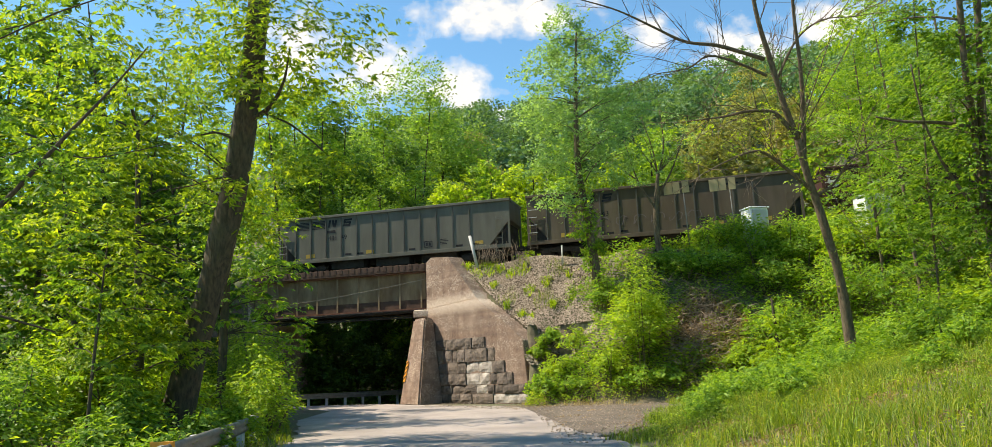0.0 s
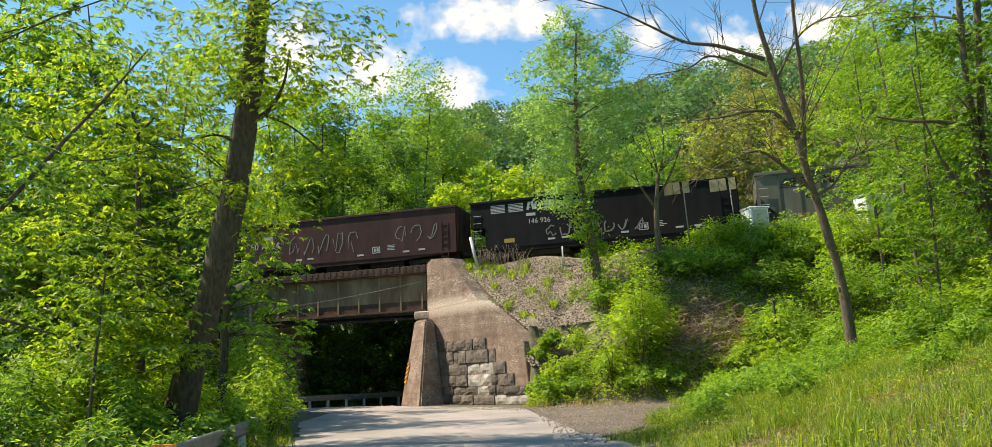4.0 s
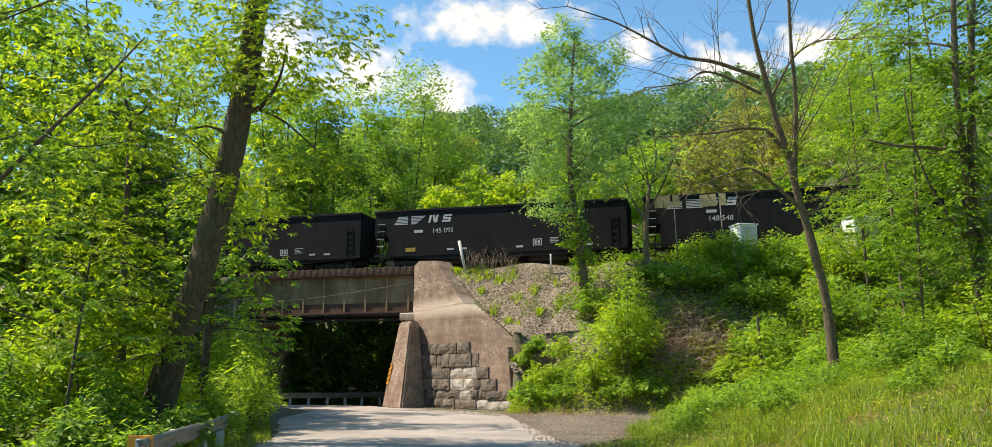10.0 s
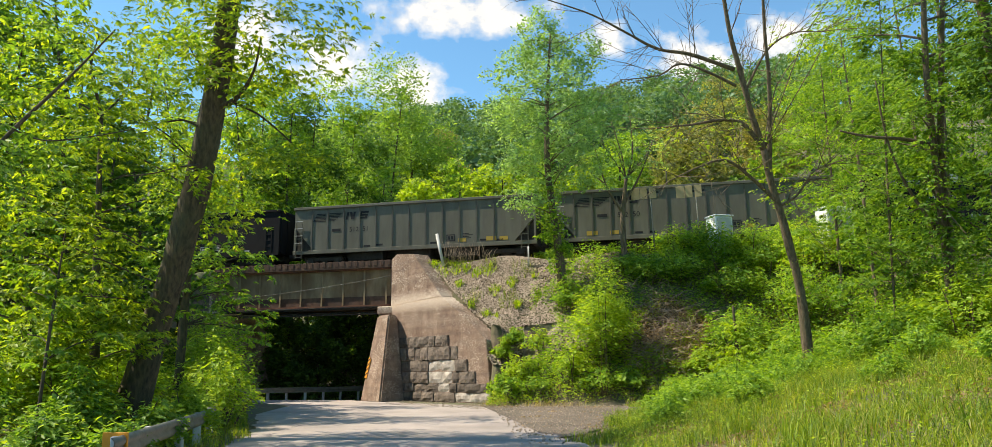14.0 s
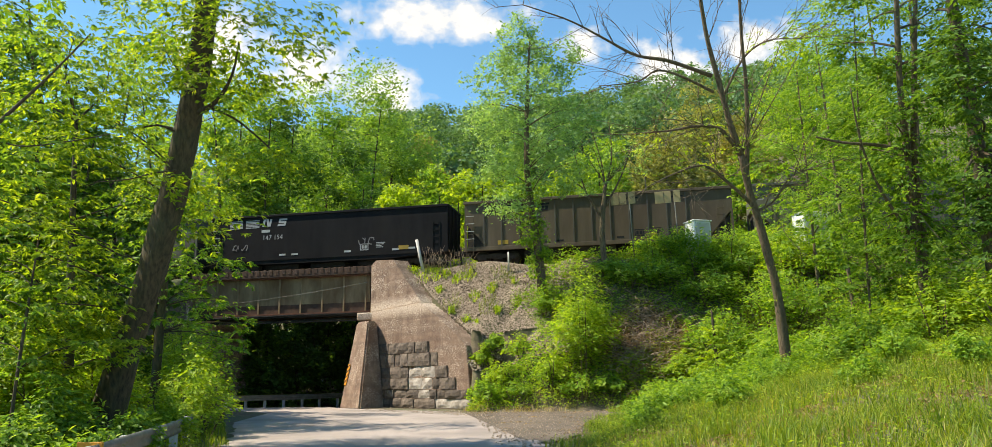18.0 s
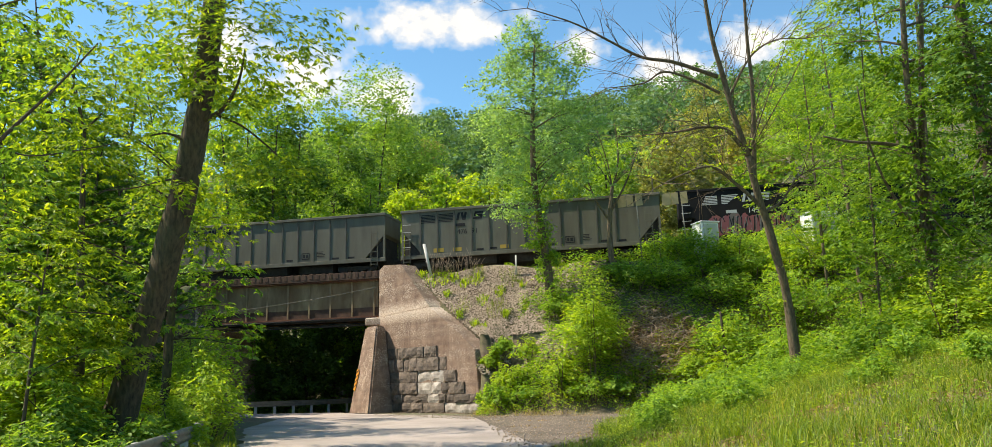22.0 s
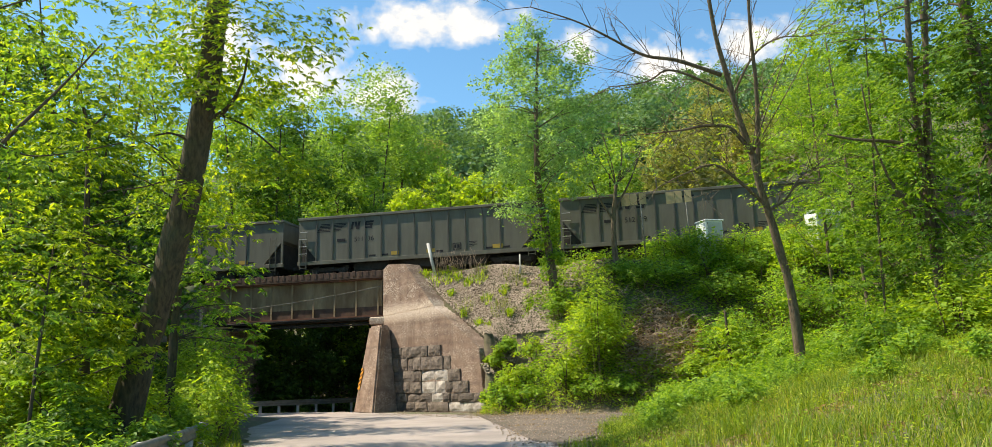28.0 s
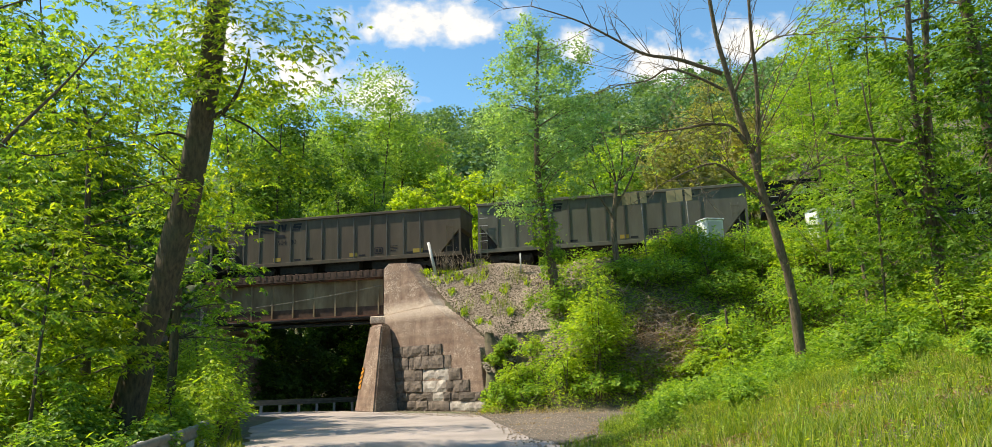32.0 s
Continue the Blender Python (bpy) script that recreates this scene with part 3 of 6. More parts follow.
def build_bridge():
    thing = tagged(new("railway_bridge"), "rusty steel plate girder railway bridge over the road", "bridge", kind="structure")
    thing.matrix_basis = TRACK
    s0, s1 = -27.2, -15.95
    part("girder_web", boxes((s0, s1, 42.95, 43.0, 5.35, 7.4)), RUST_STEEL, thing, "tan and rust streaked steel web plate")
    part("bottom_flange", boxes((s0, s1, 42.72, 43.23, 5.27, 5.35)), RUST_RED, thing)
    part("top_flange", boxes((s0, s1, 42.72, 43.23, 7.4, 7.47)), RUST_RED, thing)
    part("deck_edge_beam", boxes((s0, s1 + 0.2, 42.62, 42.80, 7.48, 7.90), bevel=0.01), DECK_RUST, thing, "red-brown rusted deck edge beam")
    part("flange_angle", boxes((s0, s1, 42.932, 42.949, 5.352, 5.86)), DECK_RUST, thing, "darker rusted plate along the girder foot")
    stiff = boxes((-0.012, 0.012, -0.08, 0.0, 5.352, 7.398), (-0.05, 0.05, -0.092, -0.08, 5.352, 7.398))
    first = part("stiffener", stiff, RUST_STEEL, thing)
    n = 9
    for i in range(n):
        m = pose(s1 - 0.25 - i * 1.34, 42.948, 0)
        if i == 0:
            first.matrix_basis = m
        else:
            shared("stiffener", first.data, thing, m)
    part("far_girder", boxes((s0, s1, 47.5, 47.56, 5.35, 7.4), (s0, s1, 47.3, 47.8, 5.27, 5.35)), RUST_STEEL, thing)
    part("deck_plate", boxes((s0, s1, 42.85, 47.9, 7.49, 7.58)), UNDERFRAME, thing)
    beam = part("floor_beam", boxes((-0.12, 0.12, 43.2, 47.4, 6.2, 7.38)), UNDERFRAME, thing)
    beam.matrix_basis = pose(s0 + 0.9, 0, 0)
    for i in range(1, 6):
        shared("floor_beam", beam.data, thing, pose(s0 + 0.9 + i * 2.0, 0, 0))
    end = part("tie_end", boxes((-0.10, 0.10, 42.60, 42.95, 7.62, 7.915), bevel=0.01), DECK_RUST, thing)
    end.matrix_basis = pose(s0 + 0.3, 0, 0)
    for i in range(1, 28):
        shared("tie_end", end.data, thing, pose(s0 + 0.3 + i * 0.405, 0, 0.006 * (i % 3)))
    for z, q in ((5.13, 42.8), (4.96, 43.1), (5.2, 42.66), (4.84, 42.9)):
        bm = bmesh.new()
        tube(bm, [(s0, q, z), (s1 + 0.3, q, z)], [0.045, 0.045], 8)
        part("conduit", bm, UNDERFRAME, thing, "dark conduit pipe slung under the girder")


build_bridge()


def build_cable():
    bm = bmesh.new()
    pts = [Vector((-26.5, 42.55, 5.9)).lerp(Vector((-15.8, 42.35, 6.95)), t) - Vector((0, 0, 0.55 * t * (1 - t))) for t in np.linspace(0, 1, 14)]
    tube(bm, pts, [0.013] * 14, 6)
    ob = part("cable", bm, CABLE_MAT)
    ob.matrix_basis = TRACK
    tagged(ob, "pale sagging cable strung across the girder", "cable")


build_cable()


def build_abutment():
    thing = tagged(new("abutment"), "stained concrete bridge abutment with flared wing wall", "abutment", kind="structure")
    thing.matrix_basis = TRACK
    d = (WALL_B - WALL_A).normalized()
    inward = Vector((-d.y, d.x, 0))
    length = (WALL_B - WALL_A).length
    wall_m = Matrix((( d.x, inward.x, 0, WALL_A.x), (d.y, inward.y, 0, WALL_A.y), (0, 0, 1, 0), (0, 0, 0, 1)))
    for name, prof, back in (("wing_wall", WING_PROFILE, 0.0), ("wing_wall_top", TOP_PROFILE, 0.05)):
        bm = prism(prof, back, 1.1)
        bmesh.ops.bevel(bm, geom=[e for e in bm.edges], offset=0.025, segments=2, affect="EDGES")
        made = part(name, bm, CONCRETE, thing, "stained concrete wing wall with sloping top")
        made.matrix_basis = wall_m
        if name == "wing_wall":
            wing = made
    cap = part("bridge_seat", boxes((-16.5, -15.5, 42.3, 48.6, 4.75, 5.2), bevel=0.05), CONCRETE, thing)
    part("breast_wall", boxes((-16.4, -14.6, 42.6, 48.6, -0.6, 4.75), (-15.9, -14.6, 42.9, 48.6, 5.2, 7.45)), CONCRETE, thing)
    # battered corner buttress
    bm = bmesh.new()
    foot = [(-17.2, 41.65), (-15.41, 39.98), (-14.5, 41.5), (-16.3, 43.3)]
    top = [(-16.45, 42.15), (-15.33, 41.05), (-15.1, 41.8), (-16.2, 42.9)]
    a = [bm.verts.new((x, y, -0.1)) for x, y in foot]
    b = [bm.verts.new((x, y, 4.66)) for x, y in top]
    bm.faces.new(a[::-1]), bm.faces.new(b)
    for i in range(4):
        bm.faces.new((a[i], a[(i + 1) % 4], b[(i + 1) % 4], b[i]))
    bmesh.ops.recalc_face_normals(bm, faces=bm.faces[:])
    bmesh.ops.bevel(bm, geom=[e for e in bm.edges], offset=0.10, segments=3, affect="EDGES")
    part("buttress", bm, CONCRETE, thing, "battered concrete corner buttress, pitted and lime-streaked")
    # coursed stone blocks exposed where the facing has fallen
    rnd = random.Random(5)
    tops = [0.0, 0.47, 0.93, 1.52, 2.12, 2.80, 3.38]
    widths = {0: (1.05, 8.5), 1: (1.05, 8.3), 2: (1.05, 7.4), 3: (1.05, 6.8), 4: (1.05, 6.0), 5: (1.05, 5.3)}
    for c in range(6):
        x, end = widths[c]
        while x < end - 0.25:
            w = rnd.uniform(0.55, 1.2)
            w = min(w, end - x)
            if end - x - w < 0.3:
                w = end - x
            proud = rnd.uniform(0.05, 0.15)
            h0, h1 = tops[c] + 0.015, tops[c + 1] - 0.015
            bm = boxes((x + 0.012, x + w - 0.012, -proud, 0.3, h0, h1))
            bmesh.ops.subdivide_edges(bm, edges=bm.edges[:], cuts=2, use_grid_fill=True)
            for v in bm.verts:
                if v.co.y < 0:
                    edge = min(v.co.x - x, x + w - v.co.x, v.co.z - h0, h1 - v.co.z)
                    v.co.y += (0.05 if edge < 0.03 else 0) + 0.045 * noise.noise((v.co.x * 2.3, c * 3.1, v.co.z * 2.7))
                    v.co.x += 0.02 * noise.noise((v.co.z * 4, v.co.x * 5, 1.0))
            pale = (c in (1, 2, 3) and 4.1 < x + w / 2 < 5.5) or (c == 0 and x > 5.6) or (c == 4 and 4.0 < x < 4.5 and w < 0.8)
            part("stone_block", bm, STONE_PALE if pale else STONE, wing, "lime-streaked pale stone block" if pale else "")
            x += w
    # opposite abutment, half hidden in leaves
    other = tagged(new("far_side_abutment"), "shaded concrete abutment across the road, overgrown", "abutment", kind="structure")
    other.matrix_basis = TRACK
    part("breast_wall", boxes((-29.0, -26.6, 42.2, 48.6, -0.6, 5.2), (-29.0, -27.25, 42.4, 48.6, 5.2, 7.45), bevel=0.04), CONCRETE, other)


WING_PROFILE = [(0.0, -0.1), (0.0, 5.2), (4.62, 5.42), (6.94, 3.96), (8.2, 3.02), (8.55, -0.1)]
TOP_PROFILE = [(0.0, 5.205), (0.0, 7.9), (0.48, 8.14), (2.1, 7.98), (4.6, 5.425)]
build_abutment()


def build_marker():
    thing = tagged(new("hazard_marker"), "narrow orange striped hazard marker fixed to the buttress", "road sign")
    thing.matrix_basis = TRACK @ pose(-16.86, 41.62, 1.2, -9, 9, -43)
    part("plate", boxes((-0.13, 0.13, -0.02, 0.0, 0.0, 1.15)), ORANGE_MARK, thing)
    for i in range(4):
        bm = bmesh.new()
        z = 0.08 + i * 0.27
        vs = [bm.verts.new(p) for p in ((-0.125, -0.024, z), (0.125, -0.024, z + 0.2), (0.125, -0.024, z + 0.3), (-0.125, -0.024, z + 0.1))]
        bm.faces.new(vs)
        part("stripe", bm, DARK_MARK, thing, "dark slanting stripe")


build_marker()


# ---------- track ----------
def build_track():
    bm = prism([(42.9, 7.2), (43.2, 7.62), (47.3, 7.62), (48.4, 6.9), (48.4, 5.5), (42.9, 5.5)], -15.0, 120.0)
    for v in bm.verts:
        v.co = Vector((v.co.y, v.co.x, v.co.z))
    bmesh.ops.recalc_face_normals(bm, faces=bm.faces[:])
    bed = tagged(part("track_bed", bm, BALLAST), "grey-brown crushed stone ballast under the track", "track bed", kind="structure")
    bed.matrix_basis = TRACK
    thing = tagged(new("railway_track"), "steel rails on dark timber ties", "railway track", kind="structure")
    thing.matrix_basis = TRACK
    for q in (44.56, 46.0):
        prof = [(q - 0.075, 7.70), (q + 0.075, 7.70), (q + 0.075, 7.715), (q + 0.012, 7.735), (q + 0.012, 7.81), (q + 0.036, 7.82),
                (q + 0.036, 7.85), (q - 0.036, 7.85), (q - 0.036, 7.82), (q - 0.012, 7.81), (q - 0.012, 7.735), (q - 0.075, 7.715)]
        bm = prism(prof, -120.0, 120.0)
        for v in bm.verts:
            v.co = Vector((v.co.y, v.co.x, v.co.z))
        bmesh.ops.recalc_face_normals(bm, faces=bm.faces[:])
        part("rail", bm, RAIL_STEEL, thing)
    tie = part("tie", boxes((-0.11, 0.11, 44.0, 46.6, 7.53, 7.70), bevel=0.012), TIMBER, thing)
    tie.matrix_basis = pose(-40, 0, 0)
    for i in range(1, 140):
        shared("tie", tie.data, thing, pose(-40 + i * 0.56, 0, 0))


build_track()


# ---------- train ----------
def hopper(material):
    """A ribbed coal hopper car with cut-away lower ends; origin at rail level, mid-length."""
    car = new("coal_hopper_car")
    prof = [(-7.55, 3.66), (7.55, 3.66), (7.55, 2.45), (7.3, 2.2), (6.25, 0.98), (-6.25, 0.98), (-7.3, 2.2), (-7.55, 2.45)]
    part("body", prism(prof, -1.42, 1.42), material, car)
    part("top_chord", boxes((-7.6, 7.6, -1.52, -1.40, 3.58, 3.74), (-7.6, 7.6, 1.40, 1.52, 3.58, 3.74), (-7.6, -7.48, -1.4, 1.4, 3.58, 3.74),
                            (7.48, 7.6, -1.4, 1.4, 3.58, 3.74), bevel=0.015), material, car)
    part("side_sill", boxes((-7.6, 7.6, -1.50, -1.36, 0.80, 1.02), (-7.6, 7.6, 1.36, 1.50, 0.80, 1.02), bevel=0.01), material, car)
    sill = part("end_sill", boxes((0, 0.22, -1.36, 1.36, 0.72, 1.0)), UNDERFRAME, car)
    sill.matrix_basis = pose(7.4, 0, 0)
    shared("end_sill", sill.data, car, pose(-7.4, 0, 0, 0, 0, 180))
    # the ribs' shading is in their darker colour
    rib = part("side_rib", boxes((-0.035, 0.035, -0.045, 0.0, 1.02, 3.58)), RIB_GREY, car)
    rib.matrix_basis = pose(-6.4, -1.42, 0)
    for i in range(12):
        x = -6.4 + i * 1.042
        for y, turn in ((-1.42, 0), (1.42, 180)):
            if i or turn:
                shared("side_rib", rib.data, car, pose(x, y, 0, 0, 0, turn))
    post = part("corner_post", boxes((-0.06, 0.06, -0.06, 0.06, 1.0, 2.45)), material, car)
    post.matrix_basis = pose(-7.5, -1.42, 0)
    for x, y in ((-7.5, 1.36), (7.5, -1.42), (7.5, 1.36)):
        shared("corner_post", post.data, car, pose(x, y, 0))
    brace = part("end_brace", prism([(7.42, 2.28), (7.42, 1.0), (6.32, 1.0)], -1.25, 1.25), UNDERFRAME, car, "dark framing under the sloped end")
    shared("end_brace", brace.data, car, pose(0, 0, 0, 0, 0, 180))
    fittings(car, material)
    return car


def fittings(car, material):
    lad = bmesh.new()
    for x in (-0.2, 0.2):
        box(lad, x - 0.02, x + 0.02, -0.03, 0.0, 0.55, 2.7)
    for k in range(6):
        box(lad, -0.2, 0.2, -0.035, -0.005, 0.62 + k * 0.38, 0.65 + k * 0.38)
    ladder = part("ladder", lad, material, car)
    ladder.matrix_basis = pose(-7.22, -1.5, 0)
    shared("ladder", ladder.data, car, pose(6.9, -1.5, 0))
    grab = part("grab_iron", boxes((-0.25, 0.25, -0.05, -0.02, -0.015, 0.015)), POST_PAINT, car)
    grab.matrix_basis = pose(-7.2, -1.5, 2.85)
    for z in (2.4, 1.95, 1.5):
        shared("grab_iron", grab.data, car, pose(-7.2, -1.54, z))
    coupler = part("coupler", boxes((0, 0.45, -0.14, 0.14, 0.74, 1.0), bevel=0.02), UNDERFRAME, car)
    coupler.matrix_basis = pose(7.6, 0, 0)
    shared("coupler", coupler.data, car, pose(-7.6, 0, 0, 0, 0, 180))
    part("centre_sill", boxes((-7.4, 7.4, -0.35, 0.35, 0.55, 0.97)), UNDERFRAME, car)
    gate = part("discharge_gate", boxes((-1.1, 1.1, -1.1, 1.1, 0.35, 0.96)), UNDERFRAME, car)
    for x in (-3.0, 3.0):
        shared("discharge_gate", gate.data, car, pose(x, 0, 0))
    frame_bm = boxes((-1.25, 1.25, -1.15, -1.02, 0.38, 0.62), (-1.25, 1.25, 1.02, 1.15, 0.38, 0.62), (-0.28, 0.28, -1.1, 1.1, 0.3, 0.68),
                     (-1.1, -0.66, -1.17, -1.0, 0.28, 0.56), (0.66, 1.1, -1.17, -1.0, 0.28, 0.56), bevel=0.02)
    wheel_bm = bmesh.new()
    for y in (-0.86, 0.72):
        bmesh.ops.create_cone(wheel_bm, cap_ends=True, segments=20, radius1=0.42, radius2=0.40, depth=0.14,
                              matrix=Matrix.Translation((0, y + 0.07, 0.42)) @ Euler((radians(90), 0, 0)).to_matrix().to_4x4())
    bmesh.ops.create_cone(wheel_bm, cap_ends=True, segments=10, radius1=0.08, radius2=0.08, depth=1.5,
                          matrix=Matrix.Translation((0, 0, 0.42)) @ Euler((radians(90), 0, 0)).to_matrix().to_4x4())
    truck = part("truck", frame_bm, UNDERFRAME, car)
    truck.matrix_basis = pose(-5.7, 0, 0)
    other = shared("truck", truck.data, car, pose(5.7, 0, 0))
    wheels = part("wheelset", wheel_bm, UNDERFRAME, truck)
    wheels.matrix_basis = pose(-0.88, 0, 0)
    for parent, x in ((truck, 0.88), (other, -0.88), (other, 0.88)):
        shared("wheelset", wheels.data, parent, pose(x, 0, 0))


def gondola(material):
    """A smooth-sided high gondola."""
    car = new("coal_gondola_car")
    prof = [(-7.6, 3.62), (7.6, 3.62), (7.6, 1.0), (6.6, 0.80), (3.9, 0.62), (-3.9, 0.62), (-6.6, 0.80), (-6.75, 1.0), (-6.75, 2.1), (-7.6, 2.1)]
    part("body", prism(prof, -1.5, 1.5), material, car)
    part("top_chord", boxes((-7.65, 7.65, -1.56, -1.46, 3.56, 3.70), (-7.65, 7.65, 1.46, 1.56, 3.56, 3.70), (-7.65, -7.55, -1.46, 1.46, 3.56, 3.70),
                            (7.55, 7.65, -1.46, 1.46, 3.56, 3.70), bevel=0.015), material, car)
    part("side_sill", boxes((-7.6, 7.6, -1.53, -1.40, 0.86, 1.0), (-7.6, 7.6, 1.40, 1.53, 0.86, 1.0)), material, car)
    part("end_rib", boxes((7.6, 7.66, -1.3, -1.2, 1.0, 3.55), (7.6, 7.66, -0.5, -0.4, 1.0, 3.55), (7.6, 7.66, 0.4, 0.5, 1.0, 3.55),
                          (7.6, 7.66, 1.2, 1.3, 1.0, 3.55)), material, car)
    fittings(car, material)
    return car


def text_mesh(name, body, height):
    cu = bpy.data.curves.new(name, "FONT")
    cu.body, cu.size = body, height * 1.38
    tmp = bpy.data.objects.new(name, cu)
    me = bpy.data.meshes.new_from_object(tmp)
    bpy.data.objects.remove(tmp)
    return me


def number_text(body, height, material, car, x, z, name="number"):
    """Each group of digits is a part of its own."""
    done, edge = "", -1.0
    for word in body.split(" "):
        done += word
        if word:
            me = text_mesh(name, done, height)
            bm = bmesh.new()
            bm.from_mesh(me)
            far = max(v.co.x for v in bm.verts)
            bmesh.ops.delete(bm, geom=[v for v in bm.verts if v.co.x <= edge + 0.001], context="VERTS")
            bpy.data.meshes.remove(me)
            part(name, bm, material, car).matrix_basis = pose(x, SIDE["y"], z, 90, 0, 0)
            edge = far
        done += " "


SIDE = {"y": -1.432}


def flat(bm, pts, dy=0.0):
    bm.faces.new([bm.verts.new((x, SIDE["y"] + dy, z)) for x, z in pts])


def emblem(car, mat, x, top, slanted):
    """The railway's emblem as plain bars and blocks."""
    for g in range(2):
        for k in range(6):
            bm = bmesh.new()
            z = top - 0.02 - k * 0.088
            cut = (0.05 * (5 - k) if g == 0 else 0.05 * k) if slanted else 0.0
            x0 = x + g * 1.08
            if g == 0:
                flat(bm, [(x0 + cut, z), (x0 + 0.86, z), (x0 + 0.86, z - 0.05), (x0 + cut, z - 0.05)])
            else:
                flat(bm, [(x0, z), (x0 + 0.9 - cut * 2.2, z), (x0 + 0.9 - cut * 2.2 - 0.02, z - 0.05), (x0, z - 0.05)])
            part("emblem_bar", bm, mat, car)
    bm = bmesh.new()
    h = 0.46
    a = x + 2.16
    lean = 0.10
    flat(bm, [(a, top - h), (a + 0.14, top - h), (a + 0.14 + lean, top), (a + lean, top)])
    flat(bm, [(a + 0.16 + lean, top), (a + 0.32 + lean, top), (a + 0.50, top - h), (a + 0.36, top - h)], -0.002)
    flat(bm, [(a + 0.42, top - h), (a + 0.56, top - h), (a + 0.56 + lean, top), (a + 0.42 + lean, top)])
    part("emblem_block", bm, mat, car)
    bm = bmesh.new()
    b = a + (0.88 if slanted else 1.04)
    flat(bm, [(b + 0.1, top), (b + 0.62, top), (b + 0.60, top - 0.12), (b + 0.08, top - 0.12)])
    flat(bm, [(b + 0.05, top - 0.17), (b + 0.55, top - 0.17), (b + 0.55, top - 0.29), (b + 0.05, top - 0.29)])
    flat(bm, [(b, top - 0.34), (b + 0.52, top - 0.34), (b + 0.5, top - h), (b - 0.02, top - h)])
    flat(bm, [(b + 0.05, top - 0.12), (b + 0.19, top - 0.12), (b + 0.19, top - 0.17), (b + 0.05, top - 0.17)])
    flat(bm, [(b + 0.4, top - 0.29), (b + 0.54, top - 0.29), (b + 0.52, top - 0.34), (b + 0.38, top - 0.34)])
    part("emblem_block", bm, mat, car)


def small_marks(car, mat, seed):
    rnd = random.Random(seed)
    for x in (-3.0, -2.2, 1.2, 4.2, 5.2):
        bm = bmesh.new()
        z = 1.22 + rnd.uniform(-0.03, 0.03)
        flat(bm, [(x, z), (x + 0.42, z), (x + 0.42, z - 0.11), (x, z - 0.11)])
        part("stencil_bar", bm, mat, car)
    for k in range(4):
        bm = bmesh.new()
        z, w = 1.62 - k * 0.09, rnd.uniform(0.3, 0.6)
        flat(bm, [(3.2, z), (3.2 + w, z), (3.2 + w, z - 0.04), (3.2, z - 0.04)])
        part("stencil_line", bm, mat, car)
    bm = bmesh.new()
    x, z = 2.2, 1.58
    for r in ((x, x + 0.52, z - 0.05, z), (x, x + 0.52, z - 0.4, z - 0.35), (x, x + 0.05, z - 0.35, z - 0.05), (x + 0.47, x + 0.52, z - 0.35, z - 0.05),
              (x + 0.1, x + 0.22, z - 0.3, z - 0.1), (x + 0.28, x + 0.42, z - 0.3, z - 0.1)):
        flat(bm, [(r[0], r[3]), (r[1], r[3]), (r[1], r[2]), (r[0], r[2])])
    part("inspection_panel", bm, mat, car)
    bm = bmesh.new()
    x = rnd.choice((-5.6, 4.6, -5.7))
    flat(bm, [(x, 1.36), (x + 0.62, 1.36), (x + 0.62, 1.12), (x, 1.12)])
    part("placard", bm, YELLOW_MARK, car, "faded yellow placard")
    if mat is DARK_MARK:
        for x in rnd.sample((-4.4, -1.6, 0.6, 2.9, 5.4), 2):
            bm = bmesh.new()
            flat(bm, [(x, 1.34), (x + 0.5, 1.34), (x + 0.5, 1.12), (x, 1.12)])
            part("placard", bm, YELLOW_MARK, car, "faded yellow placard")


def stroke(bm, pts, w, dy=-0.004):
    """One unbroken ribbon of paint along points."""
    P = [Vector((x, 0, z)) for x, z in pts]
    rows = []
    for k, p in enumerate(P):
        d = (P[min(k + 1, len(P) - 1)] - P[max(k - 1, 0)]).normalized()
        nrm = Vector((-d.z, 0, d.x)) * w * 0.5
        if k in (0, len(P) - 1):
            p = p + d * w * (0.4 if k else -0.4)
        y = SIDE["y"] + dy - 0.0005 * k
        rows.append([bm.verts.new((q.x, y, q.z)) for q in (p + nrm, p - nrm)])
    for a, b in zip(rows, rows[1:]):
        bm.faces.new((a[0], b[0], b[1], a[1]))


def scrawl(car, mat, x0, x1, z0, z1, n, seed, w=0.07):
    """Sprayed loops and zigzags, no letters."""
    rnd = random.Random(seed)
    step = (x1 - x0) / n
    for i in range(n):
        bm = bmesh.new()
        cx, h = x0 + (i + 0.5) * step, z1 - z0
        a0 = rnd.uniform(0, 6.28)
        pts = [(cx + step * 0.36 * math.cos(a0 + t) * rnd.uniform(0.8, 1.1), z0 + h * (0.5 + 0.45 * math.sin(a0 + t * rnd.choice((1, 1.5))))) for t in np.linspace(0, 4.6, 9)]
        stroke(bm, pts, w, -0.006 - 0.001 * i)
        part("spray_stroke", bm, mat, car)


def spray_blobs(car, mats, x0, x1, z, r, n, seed):
    """Uneven rounded patches of spray paint side by side."""
    rnd = random.Random(seed)
    for k in range(n):
        bm = bmesh.new()
        cx = x0 + (x1 - x0) * (k + 0.5) / n
        w = (x1 - x0) / n * rnd.uniform(0.66, 0.95)
        h = r * rnd.uniform(0.75, 1.15)
        cz = z + rnd.uniform(-0.06, 0.08)
        flat(bm, [(cx + w * math.cos(a) * rnd.uniform(0.65, 1.2), cz + h * math.sin(a) * rnd.uniform(0.7, 1.15)) for a in np.linspace(0, 5.8, 13)], -0.002 - 0.0006 * k)
        part("spray_patch", bm, mats[k % len(mats)], car)


